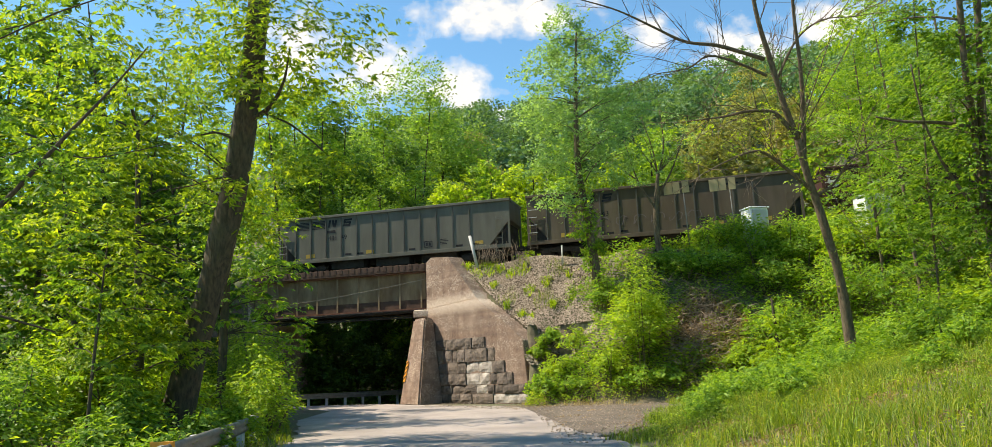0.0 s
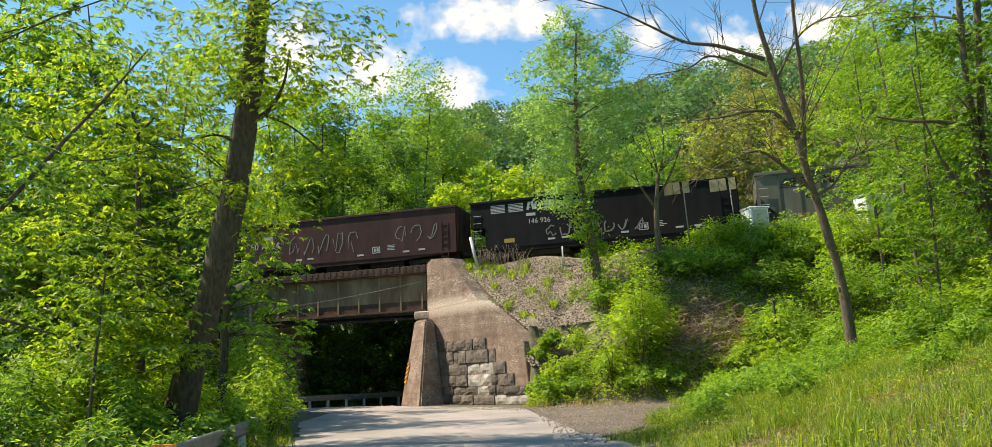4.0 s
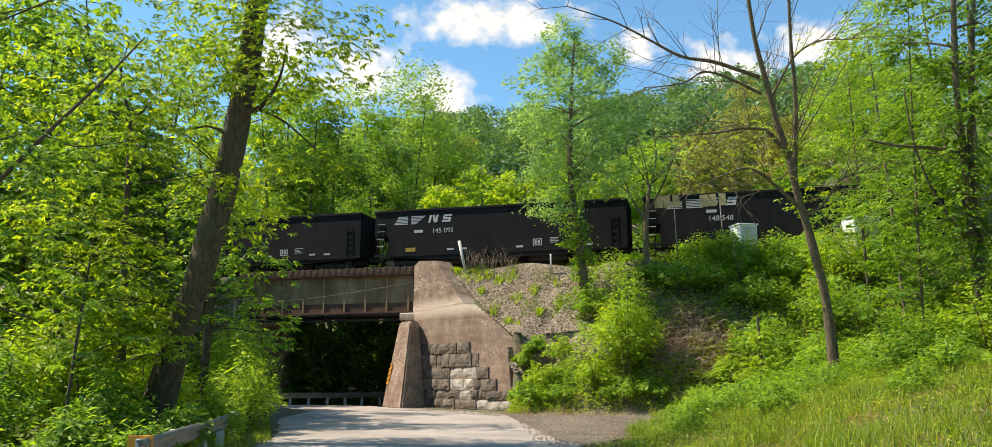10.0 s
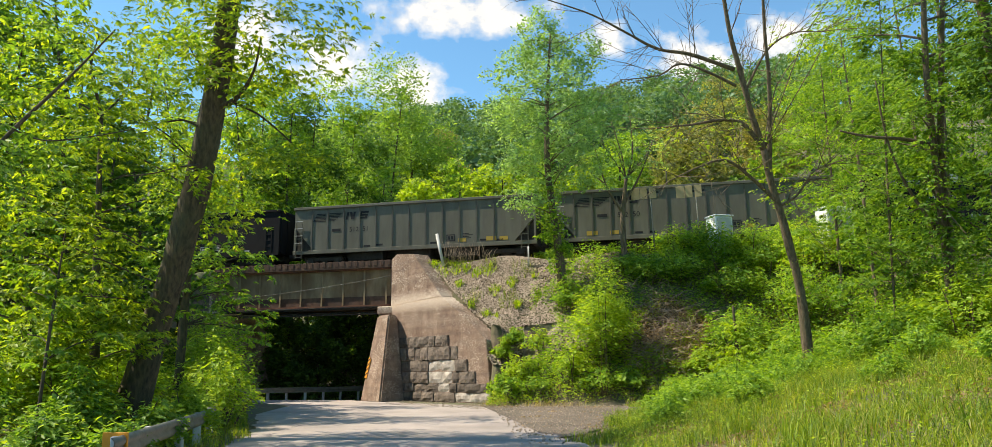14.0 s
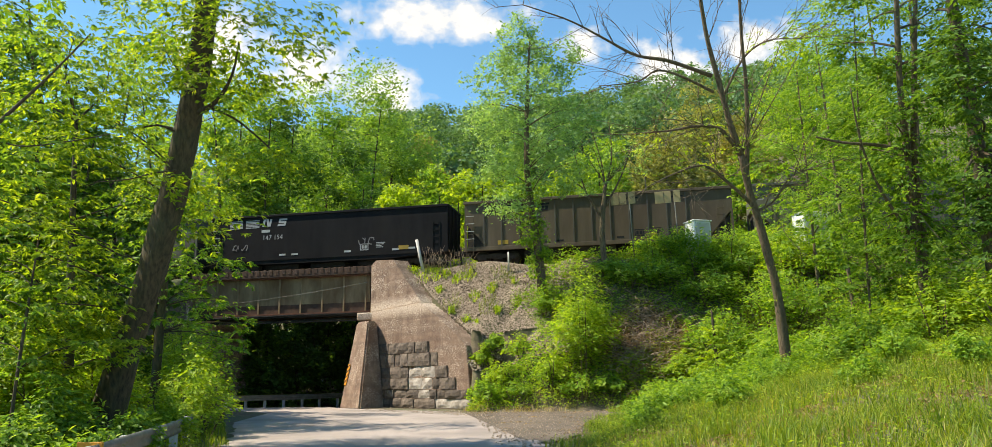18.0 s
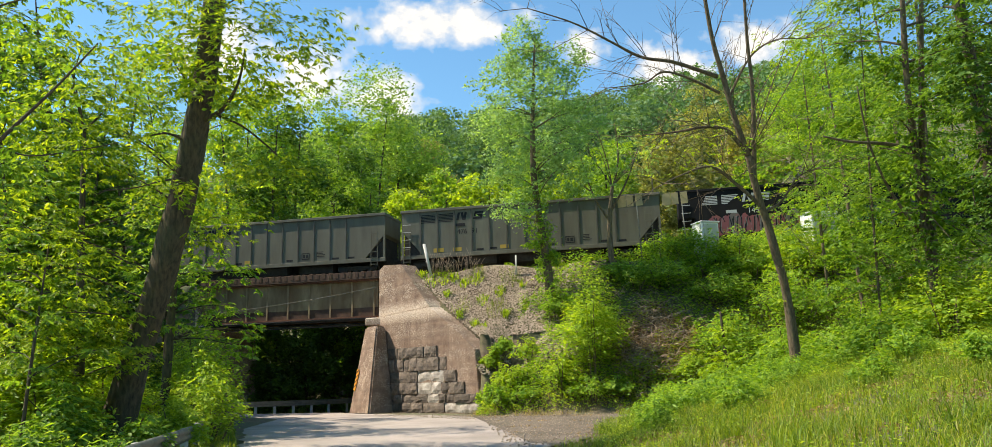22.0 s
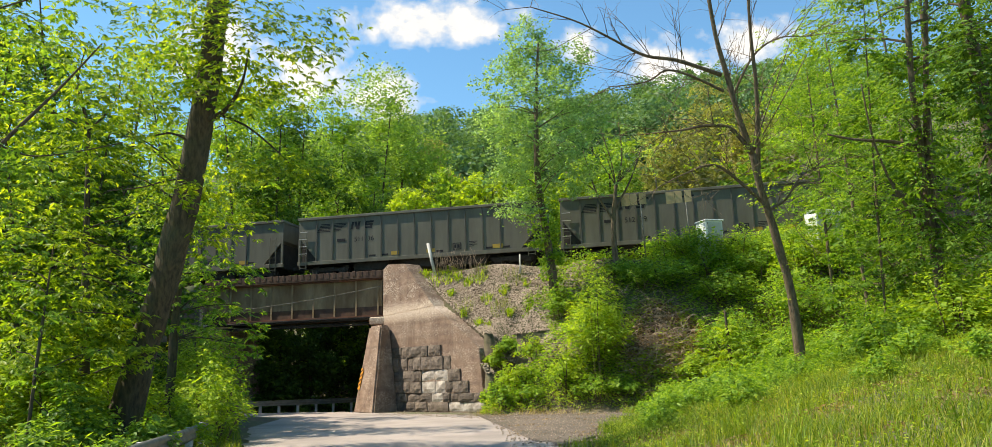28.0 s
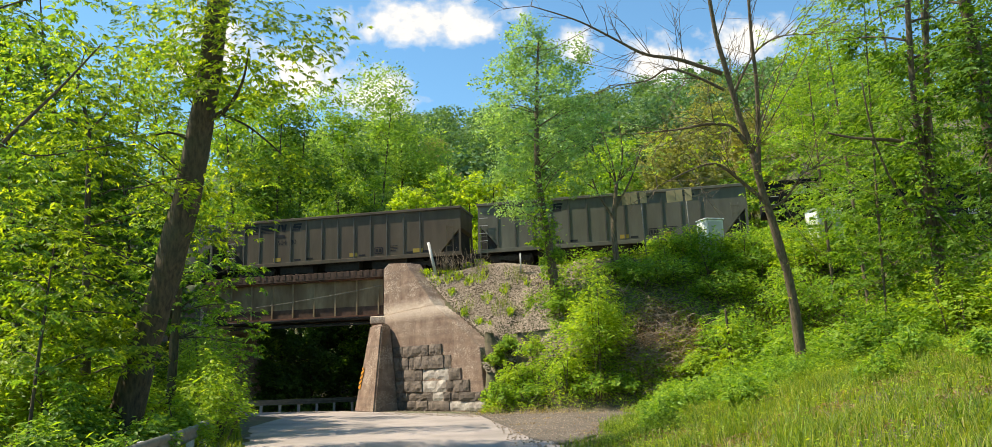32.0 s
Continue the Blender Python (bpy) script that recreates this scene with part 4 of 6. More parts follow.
# kind, number lines, paint style; from the first car in view to the last
CARS = [
    ("grey", "481  49", 1), ("tan", "502 243", 1), ("brown", "50 78 24", 0), ("black", "146 926", 1), ("grey", "512  57", 2), ("black", "146 617", 1),
    ("black", "145 095", 2), ("black", "148 548", 1), ("grey", "512  51", 2), ("grey", "512  50", 2), ("black", "147 154", 1), ("tan", "502  99", 1),
    ("grey", "474  80", 1), ("grey", "476  91", 1), ("black", "145 068", 2), ("grey", "481  01", 1), ("grey", "511  36", 2), ("grey", "512  39", 2),
    ("tan", "504  80", 1), ("grey", "481  20", 1), ("black", "146 305", 1), ("grey", "512  40", 2), ("grey", "474  12", 1),
]
LABELS = {"grey": "weathered grey ribbed steel coal hopper car", "tan": "grey-tan rust-streaked ribbed coal hopper car",
          "black": "black smooth-sided steel coal gondola car", "brown": "dark brown steel coal gondola with white scrawls"}


def build_train():
    proto = {"grey": hopper(CAR_GREY), "tan": hopper(CAR_TAN), "black": gondola(CAR_BLACK), "brown": gondola(CAR_BROWN)}
    used, train = set(), []
    for i, (kind, digits, style) in enumerate(CARS):
        if kind in used:
            car = copy_thing(proto[kind], pose(0, 0, 0))
        else:
            car = proto[kind]
            used.add(kind)
        train.append((car, kind, digits, style))
    for i, (car, kind, digits, style) in enumerate(train):
        SIDE["y"] = -1.432 if kind in ("grey", "tan") else -1.512
        tagged(car, LABELS[kind] + (" with pink and teal graffiti" if i == 14 else ""), "train car", "cars of the coal train")
        mat = DARK_MARK if kind in ("grey", "tan") else WHITE_MARK
        if style:
            emblem(car, mat, -6.35, 3.42 if style == 1 else 3.30, style == 2)
            bm = bmesh.new()
            z, x = (2.58, -4.15) if style == 1 else (2.12 if kind == "grey" else 2.24, -5.0)
            stroke(bm, [(x, z + 0.1), (x + 0.42, z + 0.1)], 0.17)
            part("initials_bar", bm, mat, car)
            number_text(digits, 0.30, mat, car, -4.15 if style == 1 else -3.95, 2.14 if style == 1 else 2.08 if kind == "grey" else 2.2)
        else:
            number_text(digits, 0.42, mat, car, -6.25, 2.05)
            bm = bmesh.new()
            stroke(bm, [(-5.3, 2.72), (-4.75, 2.72)], 0.24)
            part("initials_bar", bm, mat, car)
            bm = bmesh.new()
            stroke(bm, [(-7.3 + 0.35 + 0.3 * math.cos(t), 3.0 + 0.3 * math.sin(t)) for t in np.linspace(0.6, 5.6, 10)], 0.13)
            part("emblem_ring", bm, mat, car)
            for k in range(3):
                bm = bmesh.new()
                stroke(bm, [(-7.3, 3.2 - k * 0.28), (-6.9, 3.2 - k * 0.28)], 0.09)
                part("emblem_bar", bm, mat, car)
            scrawl(car, PALE_SPRAY, -3.6, 1.4, 1.35, 2.75, 5, 3, 0.055)
            scrawl(car, PALE_SPRAY, 3.6, 6.6, 1.7, 2.75, 3, 8, 0.055)
        small_marks(car, mat, i)
        if i == 3:
            scrawl(car, PALE_SPRAY, -3.2, 2.6, 1.25, 1.95, 7, 21, 0.08)
        if i == 1:
            scrawl(car, DIM_SPRAY, -3.6, 2.4, 1.5, 2.1, 6, 31, 0.05)
        if i == 10:
            scrawl(car, PALE_SPRAY, -6.2, -5.0, 1.5, 1.9, 2, 4, 0.06)
            scrawl(car, PALE_SPRAY, 2.0, 3.2, 1.5, 1.95, 2, 9, 0.06)
        if i == 14:
            spray_blobs(car, (PINK_SPRAY, PINK_SPRAY, DIM_SPRAY), -5.9, -0.3, 1.62, 0.58, 11, 2)
            spray_blobs(car, (TEAL_SPRAY, TEAL_SPRAY, PALE_SPRAY, TEAL_SPRAY), -0.2, 3.4, 1.72, 0.62, 7, 6)
            spray_blobs(car, (TEAL_SPRAY, PINK_SPRAY, DIM_SPRAY), 3.4, 5.4, 1.85, 0.6, 4, 7)
            scrawl(car, DARK_MARK, -6.0, -0.2, 1.1, 2.1, 13, 12, 0.06)
            scrawl(car, DARK_MARK, -0.2, 5.3, 1.15, 2.3, 11, 13, 0.06)
            scrawl(car, PINK_SPRAY, -6.1, -0.3, 1.05, 2.2, 9, 14, 0.05)
            scrawl(car, PALE_SPRAY, -6.0, 0.2, 1.1, 2.15, 12, 15, 0.03)
            scrawl(car, PALE_SPRAY, 0.4, 5.6, 1.3, 2.45, 9, 16, 0.035)
            scrawl(car, PINK_SPRAY, 3.0, 5.7, 1.5, 2.5, 4, 18, 0.04)
    return [c[0] for c in train]


TRAIN = build_train()
PITCH = 16.16


def car_mid(i, t):
    """Place along the track of the middle of car i at t seconds."""
    return -9.95 + PITCH * (i - 1) + 7.6 - 8.905 * t - 0.0055 * t * t - 2.4e-5 * t ** 3


# ---------- lineside things ----------
def gz(x, y):
    return float(ground_z(x, y))


def build_post():
    bm = bmesh.new()
    tube(bm, [(0.40, 0, -0.4), (0, 0, 1.45)], [0.085, 0.085], 10)
    ob = part("marker_post", bm, POST_PAINT)
    ob.matrix_basis = TRACK @ pose(-12.75, 41.6, 7.65)
    tagged(ob, "leaning pale weathered lineside marker post", "post")
    bm = bmesh.new()
    tube(bm, [(0, 0, -0.5), (0, 0, 0.55)], [0.045, 0.045], 8)
    ob = part("short_stake", bm, POST_PAINT)
    ob.matrix_basis = TRACK @ pose(-7.55, 41.6, 7.6)
    tagged(ob, "short thin pale stake beside the track", "stake")


build_post()


def build_sign(s, z_top, lean):
    thing = tagged(new("trackside_sign"), "row of cream boards on a thin post beside the track", "sign", "trackside signs")
    thing.matrix_basis = TRACK @ pose(s, 41.7, 7.3, 0, lean, 0)
    bm = bmesh.new()
    tube(bm, [(0.25, 0.04, 0), (0.25, 0.04, z_top - 7.3)], [0.035, 0.03], 8)
    part("post", bm, GALVANISED, thing)
    for k, w in enumerate((0.46, 0.36, 0.36)):
        x = -0.75 + k * 0.48
        part("board", boxes((x, x + w, -0.02, 0.0, z_top - 7.3 - 0.62, z_top - 7.3 + 0.02), bevel=0.008), CREAM_PAINT, thing)
    part("backing_rail", boxes((-0.75, 0.7, 0.0, 0.03, z_top - 7.3 - 0.34, z_top - 7.3 - 0.26)), DARK_MARK, thing)


build_sign(-1.05, 11.05, -2)
build_sign(1.3, 11.0, -2)


def build_cabinet(s, q, z, w):
    thing = tagged(new("equipment_cabinet"), "white metal equipment cabinet half hidden by brush", "cabinet", "lineside cabinets")
    thing.matrix_basis = TRACK @ pose(s, q, z, 0, 0, 28)
    part("body", boxes((0, w, 0, 0.9, -1.2, 1.0), bevel=0.02), WHITE_PAINT, thing)
    part("roof", boxes((-0.06, w + 0.06, -0.08, 0.98, 1.003, 1.07), bevel=0.02), WHITE_PAINT, thing)
    part("door", boxes((0.1, w - 0.08, -0.03, -0.003, -1.0, 0.92), bevel=0.01), POST_PAINT, thing, "pale grey door panel")


build_cabinet(2.3, 41.0, 8.2, 1.0)
build_cabinet(7.6, 40.6, 8.25, 1.5)


def build_guardrail(name, pts, label, posts, height=0.72):
    thing = tagged(new(name), label, "guardrail")
    P = smooth_path(pts, 24)
    prof = [(-0.155, 0.0), (-0.10, 0.045), (-0.05, 0.045), (0.0, 0.0), (0.05, 0.045), (0.10, 0.045), (0.155, 0.0)]
    v, f = [], []
    for i, p in enumerate(P):
        d = Vector(P[min(i + 1, 23)]) - Vector(P[max(i - 1, 0)])
        nrm = Vector((d.y, -d.x, 0)).normalized()
        for off in (0.0, -0.012):
            for dz, dn in prof:
                q = Vector(p) + nrm * (dn + off) + Vector((0, 0, height - 0.155 + dz))
                v.append(q)
    k = 14
    for i in range(len(P) - 1):
        for j in range(6):
            a = i * k + j
            f.append((a, a + k, a + k + 1, a + 1))
            a += 7
            f.append((a, a + 1, a + k + 1, a + k))
        for a, b in ((i * k, i * k + 7), (i * k + 13, i * k + 6)):
            f.append((a, b, b + k, a + k))
    ob = new("beam", raw_mesh("beam", v, f, GALVANISED))
    ob.parent = thing
    post = None
    for i in range(posts):
        p = Vector(P[int((i + 0.5) / posts * 24)])
        if post is None:
            post = part("guardrail_post", boxes((-0.07, 0.07, -0.09, 0.09, -0.5, height - 0.02), bevel=0.01), POST_PAINT, thing)
            post.matrix_basis = pose(p.x - 0.1, p.y + 0.1, p.z)
        else:
            shared("guardrail_post", post.data, thing, pose(p.x - 0.1, p.y + 0.1, p.z))
    return thing


build_guardrail("guardrail", [(-4.9, 11.5, 0.0), (-5.4, 14.5, 0.0), (-6.0, 18.5, 0.0), (-6.7, 22, 0.0)], "galvanised roadside guardrail running into brush", 5)
FAR_RAIL = build_guardrail("guardrail", [(-4.6, 53.4, -0.3), (-8.0, 50.6, -0.3), (-11.5, 47.2, -0.25), (-14.5, 44.2, -0.2)], "guardrail with pale posts beyond the bridge opening", 12, 0.95)
bm = boxes((-0.02, 0.02, -0.2, 0.2, 0.0, 0.5), bevel=0.005)
ob = tagged(part("end_marker", bm, ORANGE_MARK), "orange reflective marker at the guardrail end", "road marker")
ob.matrix_basis = pose(-5.15, 12.2, 0.25, 0, 0, 80)


# ---------- plants ----------
def limb_path(a, b, sag=0.15, n=7):
    a, b = Vector(a), Vector(b)
    mid = (a + b) / 2 + Vector((RNG.normal(0, 0.08), RNG.normal(0, 0.08), sag)) * (b - a).length
    return smooth_path([a, mid, b], n)


def tree(name, label, trunk, radii, crowns, leaf_mat, bark=BARK, leaf=0.12, limb_r=0.06, limbs=10, category="tree", group="", extra_limbs=(), sides=10, fan=False, tufted=False):
    """trunk: points from the ground up. crowns: (centre, radii, clumps, leaves per clump, clump radius)."""
    thing = tagged(new(name), label, category, group)
    base = Vector(trunk[0])
    thing.location = base
    bm = bmesh.new()
    pts = [Vector(p) - base for p in smooth_path(trunk, 4 * len(trunk))]
    pts[0].z -= 0.4
    rr = np.interp(np.linspace(0, 1, len(pts)), np.linspace(0, 1, len(radii)), radii)
    tube(bm, pts, rr, sides, 0.22, base.x)
    part("trunk", bm, bark, thing)
    allc, cl, heads, faces = [], [], [], []
    for c, r, nc, per, cr in crowns:
        if tufted:
            p, cc = clumps(c, r, nc, per, cr, 0.5, 0.75)
            a, n = RNG.uniform(0, 2 * np.pi, len(p)), unit(p - np.array(c)) * 0.9 + [0, 0, 0.45]
        else:
            p, a, n, cc = sprays(c, r, nc, per, cr * 2.3)
        allc.append(p)
        cl.append(cc)
        heads.append(a)
        faces.append(n)
    if limbs and cl:
        cc = np.concatenate(cl)
        pick = RNG.choice(len(cc), min(limbs, len(cc)), replace=False)
        for j in pick:
            lb = bmesh.new()
            tip = Vector(cc[j]) - base
            at = min(range(len(pts) // 4, len(pts)), key=lambda i: abs(pts[i].z - (tip.z - 0.35 * (tip - pts[i]).xy.length)))
            tube(lb, limb_path(pts[at], tip, 0.06), np.linspace(min(limb_r, rr[at] * 0.7), 0.012, 7), 5)
            part("limb", lb, bark, thing)
    for path, r0, r1 in extra_limbs:
        lb = bmesh.new()
        ps = [Vector(p) - base for p in smooth_path(path, 4 * len(path))]
        tube(lb, ps, np.linspace(r0, r1, len(ps)), 7, 0.15)
        part("bough", lb, bark, thing)
    if allc:
        p = np.concatenate(allc) - np.array(base)
        ob = new("crown", leaves("crown", p, leaf * 0.93, leaf_mat, 0.5 if fan else 0.4, 0.37 if fan else 0.46, 0.42, fan=fan, heading=np.concatenate(heads), facing=np.concatenate(faces)))
        ob.parent = thing
    return thing


def twigs(thing, boughs, n, length, r=0.012, mat=BARK):
    """Bare twigs along the given boughs, as one part."""
    base = thing.location
    for path in boughs:
        ps = smooth_path(path, 12)
        for _ in range(n):
            bm = bmesh.new()
            i = RNG.integers(2, 12)
            a = Vector(ps[i]) - base
            d = (Vector(ps[i]) - Vector(ps[i - 2])).normalized()
            d = (d + Vector(RNG.normal(0, 0.7, 3)) + Vector((0, 0, 0.15))).normalized()
            ln = length * RNG.uniform(0.4, 1.2)
            m = a + d * ln * 0.5 + Vector(RNG.normal(0, 0.06, 3)) * ln
            tube(bm, [a, m, a + d * ln], [r * 1.5, r, r * 0.5], 4)
            for k in range(4):
                e = (d + Vector(RNG.normal(0, 0.6, 3))).normalized()
                f = a.lerp(m, RNG.uniform(0.5, 1.0)) if k % 2 else m.lerp(a + d * ln, RNG.uniform(0.1, 0.7))
                g = f + e * ln * 0.25 + Vector(RNG.normal(0, 0.05, 3)) * ln
                tube(bm, [f, g, g + (e + Vector((0, 0, -0.2))).normalized() * ln * 0.22], [r * 0.7, r * 0.5, r * 0.3], 4)
            part("twig", bm, mat, thing)


# big leaning trunk beside the road, with its low boughs
# the crown at z 13.8 lies out of view, added to cast shade on the foliage
t1 = tree("roadside_tree", "tall leaning tree with rough brown bark and bright leaves", [(-8.25, 20.1, 0.1), (-7.68, 19.8, 2.4), (-6.85, 19.3, 4.9), (-6.15, 18.7, 7.7), (-5.65, 18.1, 10.9), (-5.3, 17.6, 15)],
          [0.43, 0.36, 0.33, 0.29, 0.25, 0.19],
          [((-5.0, 18.2, 9.8), (2.3, 2.2, 1.6), 210, 46, 0.5), ((-6.6, 20.0, 6.6), (1.6, 1.0, 1.9), 70, 44, 0.45), ((-4.2, 18.6, 6.9), (1.1, 1.0, 0.6), 26, 40, 0.32), ((-6.5, 17.0, 12.8), (3.6, 2.6, 2.0), 70, 30, 0.6), ((-10.2, 17.0, 13.8), (3.4, 2.8, 1.6), 100, 34, 0.6),
           ((-7.9, 17.2, 7.6), (1.5, 1.2, 1.3), 80, 45, 0.45), ((-5.4, 16.9, 8.2), (0.5, 0.4, 0.4), 7, 40, 0.3), ((-8.4, 17.5, 4.1), (1.2, 1.1, 1.3), 34, 45, 0.42), ((-6.1, 17.0, 6.0), (0.7, 0.5, 0.3), 9, 40, 0.36), ((-9.2, 17.0, 5.5), (1.4, 1.0, 1.6), 42, 45, 0.42)],
          LEAF_OLIVE, BARK, 0.145, 0.022, 14, sides=16, fan=True,
          extra_limbs=[([(-6.40, 18.70, 7.84), (-5.83, 18.50, 7.97), (-5.37, 18.30, 8.20), (-4.97, 18.00, 8.73), (-4.77, 17.70, 9.39)], 0.10, 0.012), ([(-6.40, 18.90, 6.62), (-6.38, 18.40, 6.47), (-6.61, 17.80, 6.25), (-6.92, 17.30, 5.99), (-7.48, 16.90, 5.82)], 0.03, 0.01), ([(-5.65, 18.40, 8.06), (-5.24, 18.60, 7.94), (-4.87, 18.90, 7.75), (-4.19, 19.40, 7.16), (-3.86, 19.60, 6.66)], 0.035, 0.012), ([(-6.22, 18.80, 7.39), (-6.64, 18.20, 7.52), (-7.13, 17.60, 7.23), (-7.67, 17.20, 7.25)], 0.03, 0.01)])

tree("slim_tree", "slim straight trunk among leaves behind the guardrail", [(-9.3, 20.5, 0.3), (-9.3, 20.4, 2.4), (-9.4, 20.3, 5.0), (-9.5, 20.2, 8.3)], [0.15, 0.13, 0.09, 0.04],
     [((-10.2, 20, 5.5), (2.2, 2, 3.8), 60, 36, 0.5), ((-9.0, 19.0, 3.5), (1.3, 0.9, 0.9), 60, 45, 0.42), ((-7.8, 19.2, 2.7), (0.9, 0.7, 0.9), 42, 45, 0.38), ((-9.3, 18.2, 2.3), (1.0, 0.8, 0.8), 40, 45, 0.4), ((-10.4, 19.6, 10), (2.6, 2, 2.5), 110, 36, 0.55)], LEAF_OLIVE, BARK, 0.155, 0.03, 14, fan=True)
tree("slim_tree", "thin dark trunk with drooping leaves beside the bridge", [(-9.3, 26.4, 0.1), (-9.2, 26.4, 4), (-9.0, 26.3, 8), (-8.7, 26.2, 12.5)], [0.16, 0.14, 0.12, 0.08],
     [((-9.1, 26.0, 6.0), (1.6, 1.6, 2.6), 90, 36, 0.5), ((-8.5, 26.2, 9.6), (2.2, 2.0, 2.6), 95, 36, 0.5), ((-7.6, 25.6, 5.3), (1.2, 0.9, 0.7), 24, 30, 0.35), ((-7.4, 26.6, 3.5), (0.9, 0.8, 1.7), 44, 34, 0.36)], LEAF_NEAR, BARK, 0.17, 0.03, 18, fan=True)


def filler_tree(x, y, h, r, mat, label, n=160, per=34, leaf=0.17, bark=BARK, low=0.15, rad=0.13, name="woodland_tree", group="trees of the wood", fan=False, tufted=False):
    z = gz(x, y)
    lean = RNG.normal(0, 0.055, 2) * h
    trunk = [(x, y, z), (x + lean[0] * 0.3, y + lean[1] * 0.3, z + h * 0.35), (x + lean[0] * 0.7, y + lean[1] * 0.7, z + h * 0.7), (x + lean[0], y + lean[1], z + h * 0.93)]
    crowns = []
    k = 8
    for i in range(k):
        f = low + (1 - low) * (i + 0.6) / k
        wide = r * 0.62 * math.sin(math.pi * min(1.0, 0.22 + 0.72 * (i + 0.5) / k)) ** 0.6
        a = i * 2.4 + RNG.uniform(-0.5, 0.5)
        rr = r * RNG.uniform(0.48, 0.66)
        crowns.append(((x + lean[0] * f + math.cos(a) * wide, y + lean[1] * f + math.sin(a) * wide, z + h * f - 0.3 * rr), (rr, rr, min(rr, h * 0.16) * 0.85), max(n // k, 4), per, r * 0.15))
    return tree(name, label, trunk, [rad, rad * 0.85, rad * 0.6, rad * 0.25], crowns, mat, bark, leaf, rad * 0.3, 10, group=group, fan=fan, tufted=tufted)


LEFT = [(-18.0, 22.5, 11, 2.4), (-13.2, 25.0, 9.5, 2.0), (-14.6, 28.8, 9, 2.4), (-16.8, 30.0, 12, 3.0),
        (-13.0, 33.5, 10.5, 2.3), (-16.0, 37.0, 12, 2.8), (-8.6, 16.6, 5.0, 1.5), (-15.6, 38.6, 8, 2.2), (-18, 34, 15, 3.2), (-14.6, 31, 12, 2.8), (-20.5, 40, 17, 3.6), (-24, 34, 16, 3.6), (-13.6, 38.0, 8, 2.4), (-18.6, 28, 14, 3.0),
        (-16.4, 27.6, 15, 3.0), (-17.4, 26.0, 16, 3.4), (-20.5, 31, 19, 4.0), (-15.2, 34.6, 18, 3.2), (-23.5, 28.5, 18, 4.0), (-27, 34, 20, 4.4), (-14.6, 30.2, 17, 2.9), (-22, 37, 20, 4.2), (-25, 44, 20, 4.4), (-20.5, 44, 14, 3.4), (-18.5, 41.5, 11, 2.8), (-28, 40, 22, 4.6), (-24, 47, 18, 4.2)]
# trees deeper in the wood get darker leaf colours in place of shade
for i, (x, y, h, r) in enumerate(LEFT):
    near = y < 25
    filler_tree(x, y, h, r, (LEAF_MID if y < 29 else LEAF_SHADED) if i > 3 else LEAF_OLIVE if i % 3 else LEAF_NEAR, "leafy young tree in the roadside wood", 30 if h < 6 else 200 if near else 230 if y < 36 and x > -19 and h < 16 else 100, 50 if near else 40, 0.145 if near else 0.2 if y < 36 and x > -19 else 0.32, group="roadside wood", low=0.05, rad=0.04 if h < 6 else 0.09, fan=near)

# long near boughs that reach in over the road
bough = [(-8.40, 11.35, 3.47), (-7.46, 11.52, 4.33), (-6.74, 11.67, 5.29), (-6.08, 11.83, 6.17), (-5.54, 12.01, 7.02)]
t = tree("overhanging_tree", "close dark boughs with large fresh leaves", [(-11.5, 11.0, 0.8), (-11.3, 11.1, 3.0), (-10.8, 11.3, 4.4)], [0.22, 0.2, 0.15],
         [((-8.2, 12.0, 5.4), (2.2, 1.2, 1.7), 70, 40, 0.42), ((-6.3, 12.6, 7.6), (1.7, 1.2, 1.4), 50, 40, 0.4), ((-8.6, 12.0, 2.8), (2.0, 1.1, 1.5), 60, 40, 0.42), ((-9.4, 11.6, 8.2), (2.4, 1.3, 1.8), 85, 40, 0.45), ((-7.0, 11.3, 4.7), (1.5, 0.7, 1.1), 44, 34, 0.34)],
         LEAF_MID, BARK, 0.115, 0.016, 12, fan=True, extra_limbs=[(bough, 0.048, 0.012), ([(-7.44, 12.00, 5.62), (-7.18, 12.00, 5.50), (-6.87, 12.10, 5.31), (-6.49, 12.20, 5.23), (-5.90, 12.50, 5.41), (-5.45, 12.80, 5.62)], 0.02, 0.008), ([(-10.8, 11.3, 4.0), (-8.8, 12.2, 3.1), (-7.2, 12.8, 2.5)], 0.05, 0.012)])

# slender tree on the embankment
emb_crown = [((3.5, 38.9, 10.2), (1.5, 1.2, 1.1), 36, 36, 0.36)]
for k in range(13):
    f = (k + 0.5) / 13
    wide = 2.3 * math.sin(math.pi * (0.16 + 0.80 * f)) ** 0.8
    a = k * 2.4 + 0.5
    emb_crown.append(((4.45 + wide * math.cos(a), 38.4 + 0.8 * wide * math.sin(a), 11.2 + 7.8 * f), (1.4, 1.25, 1.05), 42, 38, 0.32))
EMB = tree("embankment_tree", "slender airy tree with a vine-clad trunk on the embankment", [(5.05, 39.8, 6.0), (4.75, 39.4, 8.6), (4.35, 38.9, 11.5), (4.35, 38.3, 15), (4.55, 37.8, 18.6)], [0.24, 0.20, 0.16, 0.11, 0.04],
           emb_crown, LEAF_AIRY, BARK_WARM, 0.17, 0.035, 34, tufted=True)
VINE = new("vine", leaves("vine", np.concatenate([clumps((-0.45, -0.6, 3.3), (0.75, 0.65, 1.9), 50, 28, 0.28)[0], clumps((-0.05, -0.1, 1.2), (0.6, 0.55, 1.2), 40, 26, 0.25)[0]]), 0.15, LEAF_NEAR, 0.5, 0.5, 0.8))
VINE.parent = EMB

